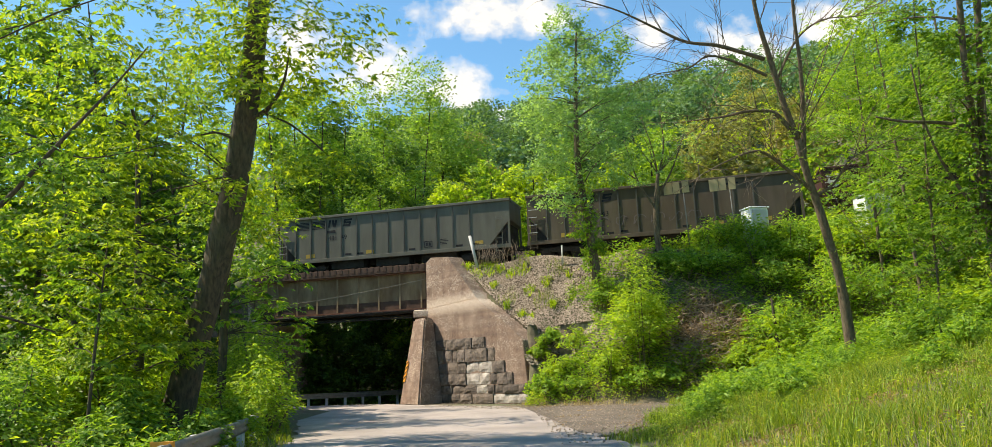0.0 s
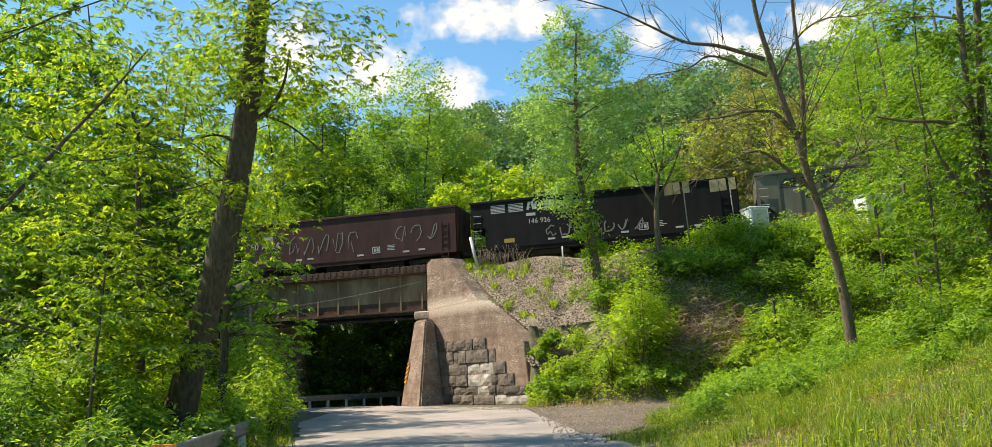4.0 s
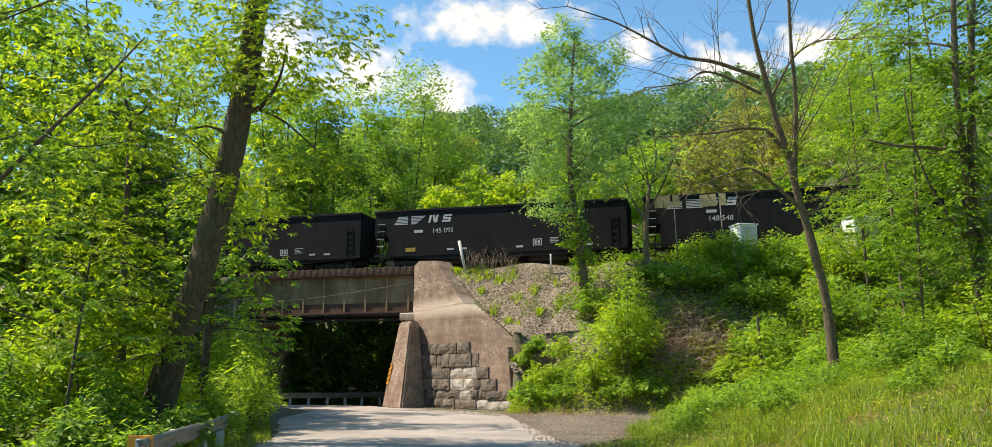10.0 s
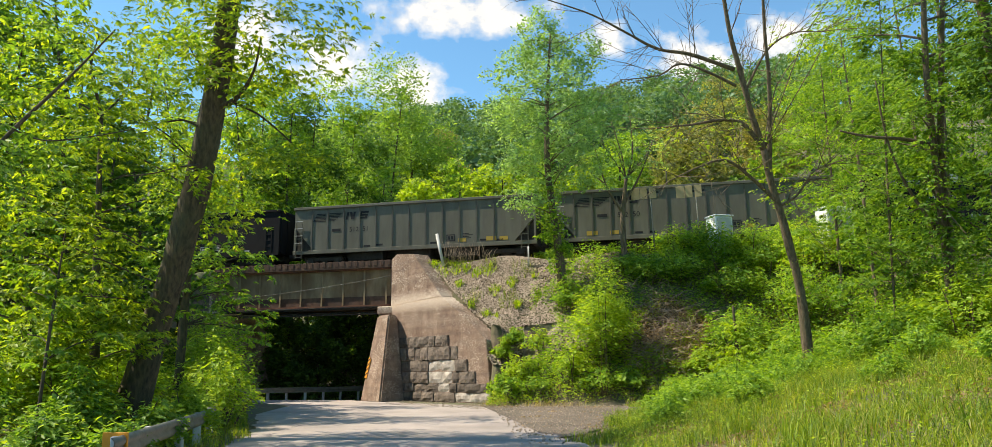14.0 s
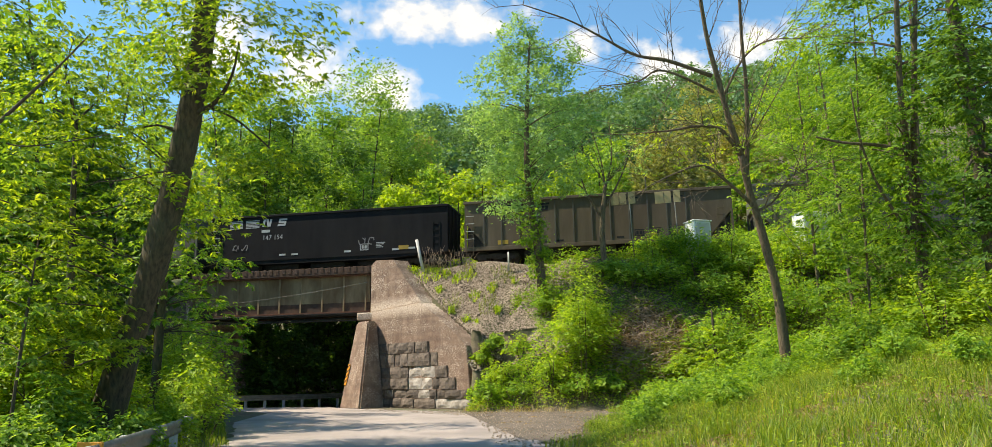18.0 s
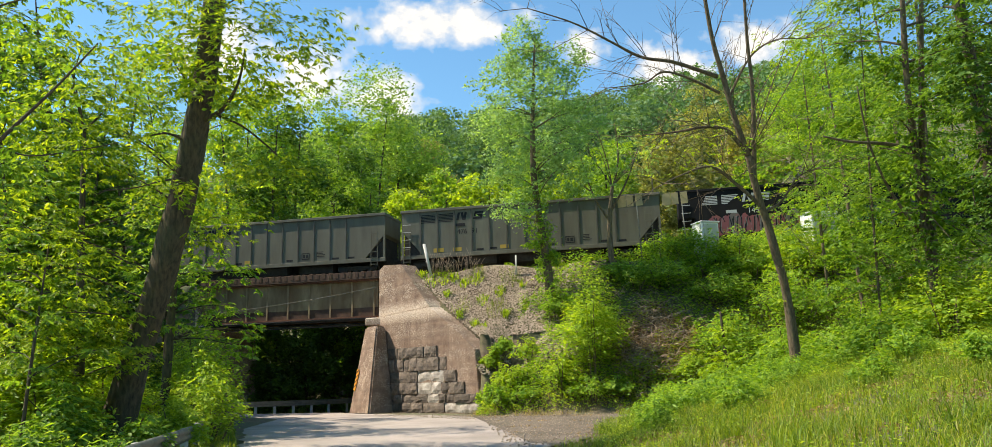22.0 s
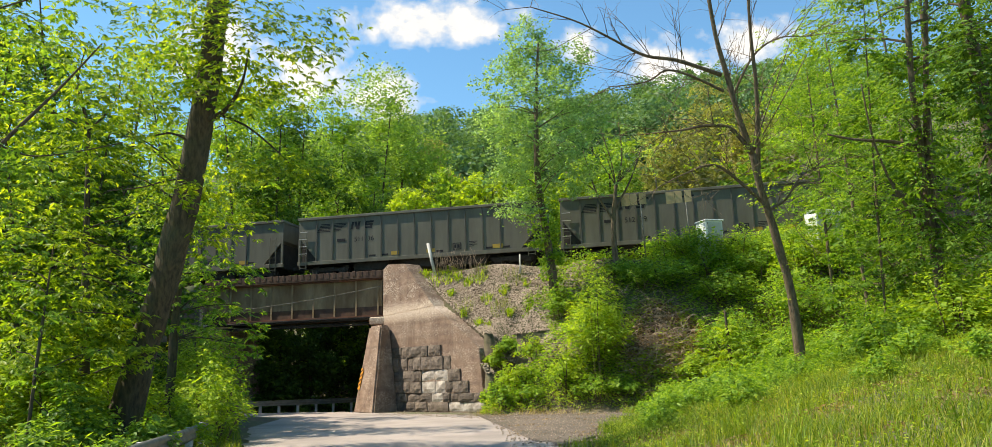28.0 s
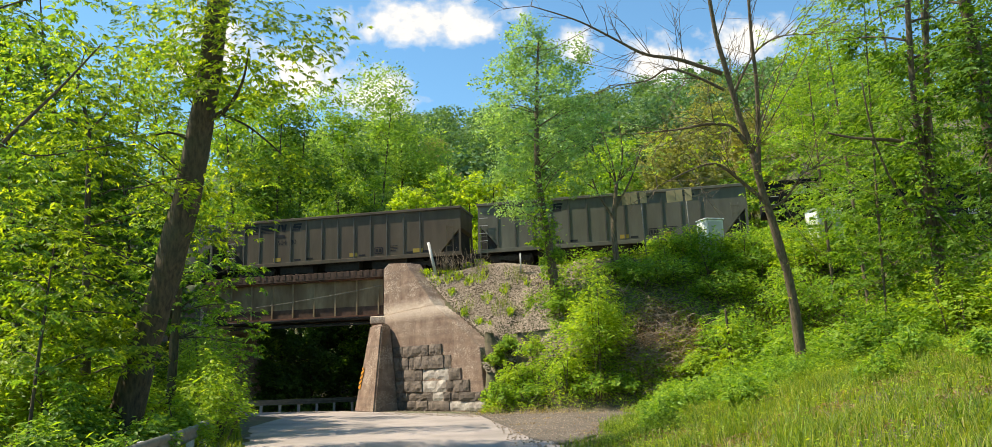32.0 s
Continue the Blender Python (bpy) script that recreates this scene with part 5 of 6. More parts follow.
# half-bare forked tree on the bank
B = [(11.75, 26.62, 1.81), (11.42, 26.12, 3.93), (10.84, 25.61, 6.11), (10.36, 25.24, 7.55), (10.04, 24.92, 8.70)]
B[0] = (B[0][0], B[0][1], gz(B[0][0], B[0][1]) - 0.1)
stem_l = [(10.04, 24.92, 8.70), (9.52, 24.48, 9.95), (9.06, 24.02, 11.31), (8.69, 23.62, 12.34), (8.33, 23.10, 14.06)]
stem_r = [(10.30, 25.28, 7.84), (10.24, 24.72, 9.46), (10.11, 24.18, 11.00), (9.88, 23.68, 12.32), (9.70, 23.11, 14.00)]
long_b = [(8.94, 24.14, 11.21), (7.43, 23.77, 11.56), (6.25, 23.45, 11.62), (5.20, 23.08, 11.99), (3.98, 22.69, 12.44), (2.50, 22.32, 12.76)]
mid_b = [(9.00, 24.24, 10.68), (7.83, 23.91, 11.10), (6.96, 23.64, 11.18), (6.27, 23.47, 10.74), (5.02, 23.26, 10.50)]
low_b = [(9.86, 24.87, 8.98), (9.25, 24.57, 9.49), (8.47, 24.35, 9.54), (7.38, 24.19, 9.32), (6.10, 24.02, 9.15)]
arch_b = [(10.50, 25.42, 7.09), (9.54, 25.03, 7.81), (8.65, 24.69, 8.27), (7.70, 24.49, 8.00), (6.63, 24.33, 7.48)]
rt_b = [(10.60, 25.47, 6.84), (11.10, 25.07, 7.15), (11.54, 24.60, 7.86), (12.11, 24.23, 8.05)]
top_b = [(9.36, 24.36, 10.56), (10.00, 23.93, 11.77), (10.76, 23.64, 12.26), (11.68, 23.44, 12.23)]
boughs = [stem_l, stem_r, long_b, low_b, arch_b, mid_b, rt_b, top_b]
t6 = tree("forked_tree", "half-bare forked tree with brown bark on the bank", B, [0.20, 0.155, 0.135, 0.125, 0.105],
          [(stem_r[0], (0.7, 0.6, 1.0), 14, 18, 0.2), ((11.0, 25.9, 5.0), (0.45, 0.4, 1.6), 16, 22, 0.2), ((9.6, 24.6, 9.5), (1.1, 0.8, 1.2), 22, 15, 0.22), ((10.9, 25.3, 7.3), (1.1, 0.8, 0.8), 22, 15, 0.22), ((7.6, 24.2, 8.6), (1.6, 0.8, 0.9), 22, 12, 0.2), ((11.2, 23.8, 12.2), (1.2, 0.8, 0.8), 20, 14, 0.2)],
          LEAF_FRESH, BARK_WARM, 0.11, 0.025, 4, extra_limbs=[(stem_l, 0.11, 0.06), (stem_r, 0.09, 0.045), (long_b, 0.075, 0.015), (low_b, 0.085, 0.02), (arch_b, 0.07, 0.015), (mid_b, 0.055, 0.012), (rt_b, 0.05, 0.012), (top_b, 0.05, 0.012)])
for path in boughs:
    twigs(t6, [path], 16, 2.1, 0.009, BARK_WARM)

# right-hand wood
RIGHT = [(17.6, 27.5, 17, 3.3, 0.2), (16.6, 30.8, 15, 2.9, 0.16), (17.0, 34.5, 12.5, 2.6, 0.14), (18.5, 22.0, 16, 3.2, 0.22), (20.5, 33, 16, 3.4, 0.2), (19.6, 38.5, 10, 2.8, 0.14), (22.0, 40.5, 12, 3.0, 0.16), (24, 30, 17, 3.6, 0.2),
         (15.4, 27.6, 9, 2.2, 0.1), (14.6, 26.2, 13.5, 1.7, 0.09)]
for i, (x, y, h, r, rad) in enumerate(RIGHT):
    filler_tree(x, y, h, r, LEAF_SHADED if i in (3, 7) else (LEAF_MID, LEAF_NEAR, LEAF_MID)[i % 3], "bright green leafy tree on the bank", 260, 46, 0.128, BARK_WARM, 0.12, rad * 0.5, group="bank wood")

# double-stemmed tree that comes into view as the camera turns
D0 = [(15.72, 24.88, 2.38), (15.40, 24.20, 4.53), (14.81, 23.24, 8.14), (14.40, 22.58, 10.15), (14.15, 21.87, 12.48), (13.95, 21.2, 14.8), (13.8, 20.6, 17.0)]
D0[0] = (D0[0][0], D0[0][1], gz(D0[0][0], D0[0][1]))
# its last crown, at z 17, is unseen, added to shade the leaves below
tree("double_stemmed_tree", "double-stemmed brown tree with a dead horizontal limb", D0, [0.17, 0.13, 0.11, 0.095, 0.08, 0.055, 0.03],
     [((15.2, 24.0, 9.0), (2.6, 2.2, 2.6), 120, 36, 0.45), ((15.6, 24.2, 13.0), (3.4, 2.6, 2.6), 150, 36, 0.5), ((16.4, 24.6, 5.6), (2.0, 1.6, 1.8), 60, 34, 0.4), ((14.9, 23.1, 6.6), (0.9, 0.8, 3.2), 80, 34, 0.32), ((14.1, 22.1, 8.6), (0.8, 0.7, 2.8), 56, 32, 0.3), ((13.2, 22.4, 17.0), (3.2, 2.4, 1.5), 110, 40, 0.55)], LEAF_MID, BARK_WARM, 0.14, 0.05, 26,
     extra_limbs=[([(15.58, 24.45, 4.16), (15.26, 23.79, 6.46), (15.01, 23.21, 8.33), (14.89, 22.63, 10.15), (14.80, 21.96, 12.50), (14.75, 21.3, 14.8), (14.7, 20.7, 16.8)], 0.15, 0.03), ([(14.78, 23.16, 8.32), (13.75, 23.06, 8.50), (12.56, 22.98, 8.56), (11.66, 22.88, 8.71)], 0.07, 0.03), ([(15.45, 24.13, 5.32), (13.99, 23.53, 7.06), (13.17, 22.98, 8.54), (12.68, 22.40, 10.16)], 0.06, 0.02)])
D1 = [(16.84, 22.81, 2.06), (15.94, 21.57, 6.83), (15.26, 20.72, 9.54), (14.63, 20.02, 11.49), (14.05, 19.35, 13.6), (13.55, 18.8, 16.2)]
D1[0] = (D1[0][0], D1[0][1], gz(D1[0][0], D1[0][1]))
tree("bank_tree", "thick dark leaning trunk at the wood's edge", D1, [0.26, 0.21, 0.18, 0.15, 0.11, 0.05],
     [((17.6, 21.6, 11.5), (3.0, 2.4, 3.0), 150, 36, 0.5), ((18.0, 21.8, 6.0), (2.2, 2.0, 2.6), 90, 36, 0.45), ((15.6, 21.0, 7.0), (0.9, 0.7, 2.6), 50, 34, 0.32), ((14.8, 20.1, 6.5), (0.8, 0.7, 2.2), 60, 34, 0.32), ((14.2, 19.3, 9.6), (1.0, 0.8, 2.0), 70, 34, 0.32)], LEAF_SHADED, BARK, 0.17, 0.05, 22)

# lineside small trees
tree("scrub_tree", "bare-limbed small tree beside the track", [(8.5, 40.6, 7.0), (8.45, 40.5, 9.2), (8.7, 40.4, 11.5)], [0.17, 0.14, 0.08], [((7.0, 40.3, 13.0), (1.5, 1.2, 1.6), 34, 22, 0.4), ((9.7, 40.2, 13.2), (1.5, 1.2, 1.6), 34, 22, 0.4), ((8.4, 40.4, 11.6), (1.6, 1.2, 1.0), 26, 20, 0.4)], LEAF_AIRY, BARK_WARM, 0.15, 0.03, 5,
     extra_limbs=[([(8.5, 40.5, 9.6), (7.6, 40.4, 11.2), (7.0, 40.2, 13.4)], 0.08, 0.02), ([(8.6, 40.5, 10.2), (9.5, 40.3, 11.8), (10.2, 40.2, 13.6)], 0.07, 0.02), ([(8.7, 40.4, 11.2), (8.5, 40.3, 12.8), (8.0, 40.2, 14.6)], 0.06, 0.015), ([(8.7, 40.4, 11.3), (9.1, 40.3, 13.0), (9.0, 40.2, 15.0)], 0.06, 0.015), ([(7.6, 40.4, 11.2), (6.6, 40.3, 12.0), (5.9, 40.2, 12.9)], 0.045, 0.012)])


def shrub(x, y, h, r, mat, label, n=40, per=40, leaf=0.11, name="shrub", z=None):
    """Arching shoots from one stool, leafy along their outer half."""
    z = gz(x, y) if z is None else z
    thing = tagged(new(name), label, "shrub", "shrubs of the embankment")
    thing.location = (x, y, z)
    shoots = n * 2
    a = RNG.uniform(0, 2 * np.pi, shoots)
    out = r * RNG.random(shoots) ** 0.6 * 1.05
    top = h * (1.08 - 0.62 * (out / r) ** 1.6) * RNG.uniform(0.6, 1.12, shoots)
    tip = np.stack([np.cos(a) * out, np.sin(a) * out, top], 1)
    foot = tip * [0.35, 0.35, 0] + RNG.normal(0, 0.06, (shoots, 3)) * [1, 1, 0]
    for k in range(6):
        bm = bmesh.new()
        j = k * (shoots // 6)
        bend = Vector(foot[j]).lerp(Vector(tip[j]), 0.55) + Vector((0, 0, 0.12 * h))
        tube(bm, smooth_path([foot[j] - np.array([0, 0, 0.15]), bend, tip[j]], 5), [0.03, 0.026, 0.02, 0.013, 0.006], 5)
        part("stem", bm, GRASS if name == "weed_clump" else BARK_WARM, thing)
    m = max(per * 3 // 5, 8)
    k = RNG.uniform(0.12, 1.0, (shoots, m, 1)) ** 0.75
    p = foot[:, None] + (tip - foot)[:, None] * k + np.array([0, 0, 0.5 * h]) * k * (1 - k)
    p = p + RNG.normal(0, 1, p.shape) * (0.30 * r * (1.15 - 0.85 * k) + 0.03) * [0.55, 0.55, 0.4]
    p = p.reshape(-1, 3)
    p = p[p[:, 2] > 0.02]
    face = unit(p * [1, 1, 0.4]) * 0.7 + [0, 0, 0.8]
    ob = new("foliage", leaves("foliage", p, leaf, mat, 0.25, 0.45, 0.45, heading=np.arctan2(p[:, 1], p[:, 0]) + RNG.normal(0, 0.7, len(p)), facing=face))
    ob.parent = thing
    return thing


SHRUBS = [(7.3, 37.5, 0.8, 0.8, LEAF_FRESH, 24), (10.4, 33.9, 1.2, 0.9, LEAF_FRESH, 34),
          (6.3, 35.3, 4.6, 1.7, LEAF_FRESH, 130), (4.8, 35.2, 1.7, 1.0, LEAF_FRESH, 26), (5.9, 34.4, 1.1, 1.0, LEAF_NEAR, 20), (7.1, 34.2, 0.8, 0.8, LEAF_NEAR, 30), (3.2, 36.4, 1.0, 0.8, LEAF_FRESH, 14), (2.2, 35.5, 1.1, 0.7, LEAF_NEAR, 12), (1.8, 36.2, 1.2, 0.6, LEAF_NEAR, 12), 
          (5.2, 38.6, 1.6, 1.0, LEAF_NEAR, 34), (10.5, 38.5, 1.7, 1.8, LEAF_NEAR, 60), (13.0, 37.0, 1.8, 1.8, LEAF_NEAR, 60), (8.6, 39.8, 1.0, 1.2, LEAF_NEAR, 36), (12.2, 34.2, 2.2, 1.8, LEAF_NEAR, 60),
          (15.2, 34.6, 2.6, 2.0, LEAF_NEAR, 60), (14.6, 28.0, 2.0, 1.7, LEAF_NEAR, 56), (14.8, 22.8, 2.2, 1.6, LEAF_FRESH, 56), (16.4, 21.2, 2.4, 1.7, LEAF_FRESH, 56), (15.6, 25.4, 2.4, 1.6, LEAF_FRESH, 56), (13.4, 24.0, 1.6, 1.2, LEAF_NEAR, 44), (17.0, 25.8, 2.2, 1.8, LEAF_FRESH, 56), (13.2, 30.6, 1.8, 1.6, LEAF_NEAR, 50),
          (16.8, 37.0, 2.4, 2.2, LEAF_YELLOW, 60), (11.2, 41.0, 1.6, 1.4, LEAF_NEAR, 44), (17.6, 30.4, 2.4, 2.0, LEAF_NEAR, 60),
          (2.4, 37.6, 1.4, 0.8, LEAF_FRESH, 16), (2.5, 36.6, 1.5, 0.8, LEAF_YELLOW, 16), (3.6, 37.8, 1.2, 0.9, LEAF_FRESH, 16), (1.9, 38.5, 1.0, 0.6, LEAF_FRESH, 24), (2.6, 38.9, 0.9, 0.7, LEAF_NEAR, 24), (1.5, 37.4, 1.2, 0.5, LEAF_NEAR, 14), (3.2, 35.3, 0.7, 0.8, LEAF_NEAR, 12), (9.4, 38.8, 1.3, 1.3, LEAF_NEAR, 44), (6.6, 37.9, 0.9, 1.0, LEAF_NEAR, 30),
          (12.6, 39.6, 1.8, 1.6, LEAF_NEAR, 54), (14.6, 38.6, 1.8, 1.6, LEAF_NEAR, 54), (16.6, 39.2, 1.6, 1.5, LEAF_NEAR, 50), (18.6, 38.2, 1.6, 1.6, LEAF_NEAR, 54), (14.0, 33.0, 2.0, 1.6, LEAF_NEAR, 54),
          (12.9, 38.4, 2.3, 1.3, LEAF_NEAR, 54), (18.1, 36.6, 2.4, 1.4, LEAF_NEAR, 54), (14.8, 37.4, 2.0, 1.4, LEAF_NEAR, 54), (12.0, 31.6, 1.5, 1.3, LEAF_NEAR, 44), (16.0, 31.6, 2.0, 1.7, LEAF_NEAR, 54)]
for x, y, h, r, mat, n in SHRUBS:
    shrub(x, y, h, r, mat, "leafy green shrub on the embankment slope" if mat is not LEAF_YELLOW else "yellow-green sunlit shrub on the embankment slope", n, 42, 0.15)
WEEDS = [(4.6, 18.2, 0.7, 0.5), (5.4, 20.4, 0.8, 0.6), (6.2, 17.2, 0.8, 0.6), (6.9, 22.4, 0.9, 0.7), (7.8, 19.6, 0.8, 0.7), (8.4, 24.2, 1.0, 0.8), (9.4, 21.8, 0.9, 0.7), (9.2, 26.8, 1.1, 0.9), (10.6, 24.2, 1.0, 0.8), (7.4, 26.2, 0.9, 0.7),
         (11.6, 28.6, 1.2, 1.0), (12.8, 25.2, 1.1, 0.9), (13.8, 22.6, 1.1, 0.9), (10.8, 18.4, 0.9, 0.7), (12.2, 20.4, 1.0, 0.8), (8.9, 16.4, 0.8, 0.6), (10.2, 14.8, 0.8, 0.6), (6.0, 24.6, 0.7, 0.6), (7.8, 28.6, 1.0, 0.8), (9.6, 29.4, 1.1, 0.9)]
for x, y, h, r in WEEDS:
    shrub(x, y, h, r, LEAF_NEAR, "clump of leafy green weeds in the grass", 26, 40, 0.09, "weed_clump")
def blade_tuft(x, y, h, r):
    """Arching strap leaves from several crowns close together."""
    thing = tagged(new("weed_clump"), "clump of fresh strap-leaved weeds on the stony slope", "weeds", "weeds on the slope")
    thing.location = (x, y, gz(x, y))
    n = int(40 + 110 * r)
    a, d = RNG.uniform(0, 2 * np.pi, n), r * RNG.random(n) ** 0.6
    cx, cy = np.cos(a) * d, np.sin(a) * d
    base = np.stack([cx, cy, ground_z(x + cx, y + cy) - gz(x, y) - 0.03], 1)
    b = RNG.uniform(0, 2 * np.pi, n)
    out = np.stack([np.cos(b), np.sin(b), 0 * b], 1)
    side = np.stack([-np.sin(b), np.cos(b), 0 * b], 1) * RNG.uniform(0.012, 0.022, n)[:, None]
    ln = (h * RNG.uniform(0.5, 1.15, n))[:, None]
    up = np.array([0, 0, 1.0])
    mid, tip = base + out * ln * 0.35 + up * ln * 0.62, base + out * ln * 0.95 + up * ln * 0.5
    v = np.stack([base - side, base + side, mid + side, mid - side, tip], 1)
    i = np.arange(n)[:, None] * 5
    f = np.concatenate([i + [0, 1, 2], i + [0, 2, 3], i + [3, 2, 4]], 0)
    ob = new("foliage", raw_mesh("foliage", v, f, LEAF_FRESH))
    ob.parent = thing


CREST = [(-12.3, 41.3), (-11.2, 40.7), (-9.7, 41.4), (-10.3, 39.7), (-8.3, 40.7), (-8.9, 39.1), (-7.2, 41.2), (-11.8, 41.9), (-9.4, 39.3), (-12.9, 41.7), (-11.6, 41.5), (-11.0, 41.6), (-10.4, 41.3), (-9.2, 40.4), (-7.8, 39.6), (-6.8, 40.2)]
for s_, q_ in CREST:
    p = track_point(s_, q_, 0)
    blade_tuft(p.x, p.y, RNG.uniform(0.28, 0.45), RNG.uniform(0.15, 0.42))
LEFT_SHRUBS = [(-9.0, 18.4, 2.6, 1.1), (-8.9, 21.0, 3.0, 1.0), (-6.9, 22.8, 2.2, 1.2), (-8.6, 27.5, 3.0, 1.6), (-10.2, 31.5, 3.2, 1.6), (-7.6, 24.9, 3.0, 1.3), (-12.2, 36.0, 3.6, 1.6), (-9.2, 22.0, 2.6, 1.4), (-8.0, 17.0, 1.5, 1.0), (-9.6, 15.4, 1.5, 1.2), (-7.2, 14.2, 1.0, 0.8), (-10.6, 18, 2.4, 1.5), (-11.4, 21.8, 2.6, 1.6), (-9.3, 30.5, 4.6, 1.6), (-10.4, 33.0, 3.4, 1.5), (-5.7, 13.7, 0.8, 0.6), (-6.1, 16.2, 1.0, 0.7), (-6.6, 19.6, 1.2, 0.8), (-11.2, 22.5, 2.6, 1.2), (-10.2, 23.2, 2.4, 1.1), (-12.4, 21.5, 2.8, 1.3), (-9.7, 19.2, 2.2, 1.0), (-8.7, 19.3, 1.7, 0.8), (-10.3, 17.0, 1.6, 1.1)]
for x, y, h, r in LEFT_SHRUBS:
    shrub(x, y, h, r, LEAF_FRESH if y > 17.5 else LEAF_MID, "bright green bush beside the guardrail", 50, 46, 0.12, "bush")


def cover(name, label, x0, x1, y0, y1, n, mat, keep, leaf, h, cat="ground plants"):
    """Low ground plants, scattered where keep() allows."""
    x, y = RNG.uniform(x0, x1, n), RNG.uniform(y0, y1, n)
    ok = keep(x, y)
    x, y = x[ok], y[ok]
    patch = 0.5 + 0.5 * np.sin(x * 1.9 + np.sin(y * 1.3) * 2) * np.sin(y * 1.6 + np.cos(x * 0.9))
    z = ground_z(x, y) + RNG.random(len(x)) ** 1.2 * h * (0.35 + patch)
    ob = new(name, leaves(name, np.stack([x, y, z], 1), leaf, mat, 0.2))
    return tagged(ob, label, cat, kind="stuff")


def right_bank(x, y):
    s, q = to_sq(x, y)
    bare = (s < -6.4 + 0.8 * np.sin(q * 1.7)) & (q > 37.2)
    brush = ((x - 9.1) / 2.0) ** 2 + ((y - 36.0) / 1.7) ** 2 < 1
    return ~brush & ((x > np.maximum(3.4, 3.4 + (y - 17) * 0.30)) | (q > 35.2)) & (q < 42.6) & ~bare & ~((q < 38.6) & (s < -8.9))


def grass(name, label, x0, x1, y0, y1, n, h, keep, mat=GRASS):
    x, y = RNG.uniform(x0, x1, n), RNG.uniform(y0, y1, n)
    ok = keep(x, y)
    x, y = x[ok], y[ok]
    m = len(x)
    patch = 0.55 + 0.45 * np.sin(x * 1.1 + 2 * np.sin(y * 0.7)) * np.cos(y * 0.9 + x * 0.4)
    hh = h * RNG.uniform(0.45, 1.2, m) * (0.5 + 0.7 * patch)
    a = RNG.uniform(0, 2 * np.pi, m)
    lean = RNG.uniform(0.3, 1.4, m) * hh
    z = ground_z(x, y) - 0.04
    dx, dy = np.cos(a), np.sin(a)
    w = 0.003 + 0.005 * RNG.random(m)
    b = np.stack([x, y, z], 1)
    side = np.stack([-dy, dx, 0 * dx], 1) * w[:, None]
    mid = b + np.stack([dx * lean * 0.25, dy * lean * 0.25, hh * 0.68], 1)
    tip = b + np.stack([dx * lean, dy * lean, hh], 1)
    v = np.stack([b - side, b + side, mid + side * 0.8, mid - side * 0.8, tip], 1)
    i = np.arange(m)[:, None] * 5
    f = np.concatenate([i + [0, 1, 2], i + [0, 2, 3], i + [3, 2, 4]], 0)
    return tagged(new(name, raw_mesh(name, v, f, mat)), label, "grass", kind="stuff")


def lawn(x, y):
    edge = np.maximum(2.7, 2.7 + (y - 17) * 0.30) + 0.5 * np.sin(y * 1.3) + 0.3 * np.sin(y * 3.1)
    return (x > edge) & (y < 33 + 0.25 * x)


def weedy(x, y):
    return lawn(x, y) & (np.sin(x * 0.9 + 1.5 * np.sin(y * 0.55)) * np.sin(y * 0.8 - x * 0.35) + 0.25 * np.sin(x * 3.1) * np.sin(y * 2.7) > -0.12)


grass("tall_grass", "tall sunlit yellow-green grass on the bank", 2, 19, 8, 36, 160000, 0.36, lambda x, y: lawn(x, y) & ~((y < 17.5) & (np.sin(x * 1.7 + 0.6) * np.sin(y * 1.9 + x * 0.5) > 0.35) & (RNG.random(len(x)) < 0.75)))
cover("bank_weeds", "low green weeds among the grass", 3, 20, 9, 34, 130000, LEAF_FRESH, lambda x, y: weedy(x, y) & (RNG.random(len(x)) < np.interp(y, [13, 20], [0.35, 1.0])), 0.056, 0.40)
grass("rank_grass", "rank clumps of taller dark green grass on the bank", 3, 19, 10, 33, 60000, 0.52,
      lambda x, y: lawn(x, y) & (np.sin(x * 2.3 + 1.2 * np.sin(y * 1.1)) * np.sin(y * 1.7 - x * 0.6 + 1.0) > 0.72), RANK)
grass("dry_grass", "dry straw-coloured grass at the foot of the slope", -2, 12, 30, 38, 14000, 0.32,
      lambda x, y: (np.abs(to_sq(x, y)[1] - 34.7 - 0.4 * np.sin(x * 1.3)) < 0.9) & (to_sq(x, y)[0] > -8.6) & (x < 8.6), STRAW)
grass("foreground_straw", "brown dry stems and litter among the grass", 3, 14, 11, 17.5, 9000, 0.2,
      lambda x, y: lawn(x, y) & (np.sin(x * 1.7 + 0.6) * np.sin(y * 1.9 + x * 0.5) > 0.25), STRAW)
cover("leaf_litter", "brown dead leaves on the bank", 3, 13, 11, 19, 14000, LITTER, lambda x, y: lawn(x, y) & (np.sin(x * 1.7 + 0.6) * np.sin(y * 1.9 + x * 0.5) > 0.0), 0.08, 0.12, "leaf litter")
cover("drive_litter", "brown dead leaves along the edges of the drive", 0, 9, 19, 36, 16000, LITTER,
      lambda x, y: (x < np.maximum(3.0, 3.0 + (y - 17) * 0.30)) & (x > 1.6 - np.clip(y - 31, 0, 20) * 0.6) & (to_sq(x, y)[1] < 35.6) & (np.sin(x * 1.9 + y * 0.6) * np.sin(y * 1.1 - x) > 0.15), 0.07, 0.05, "leaf litter")
cover("slope_cover", "dense green ground plants on the embankment slope", 2, 26, 24, 44, 110000, LEAF_NEAR, right_bank, 0.15, 0.75)
cover("toe_weeds", "low green plants along the foot of the slope", 1, 12, 29, 37, 38000, LEAF_FRESH,
      lambda x, y: (np.abs(to_sq(x, y)[1] - 35.4) < 1.1) & (to_sq(x, y)[0] > -8.4), 0.12, 0.55)
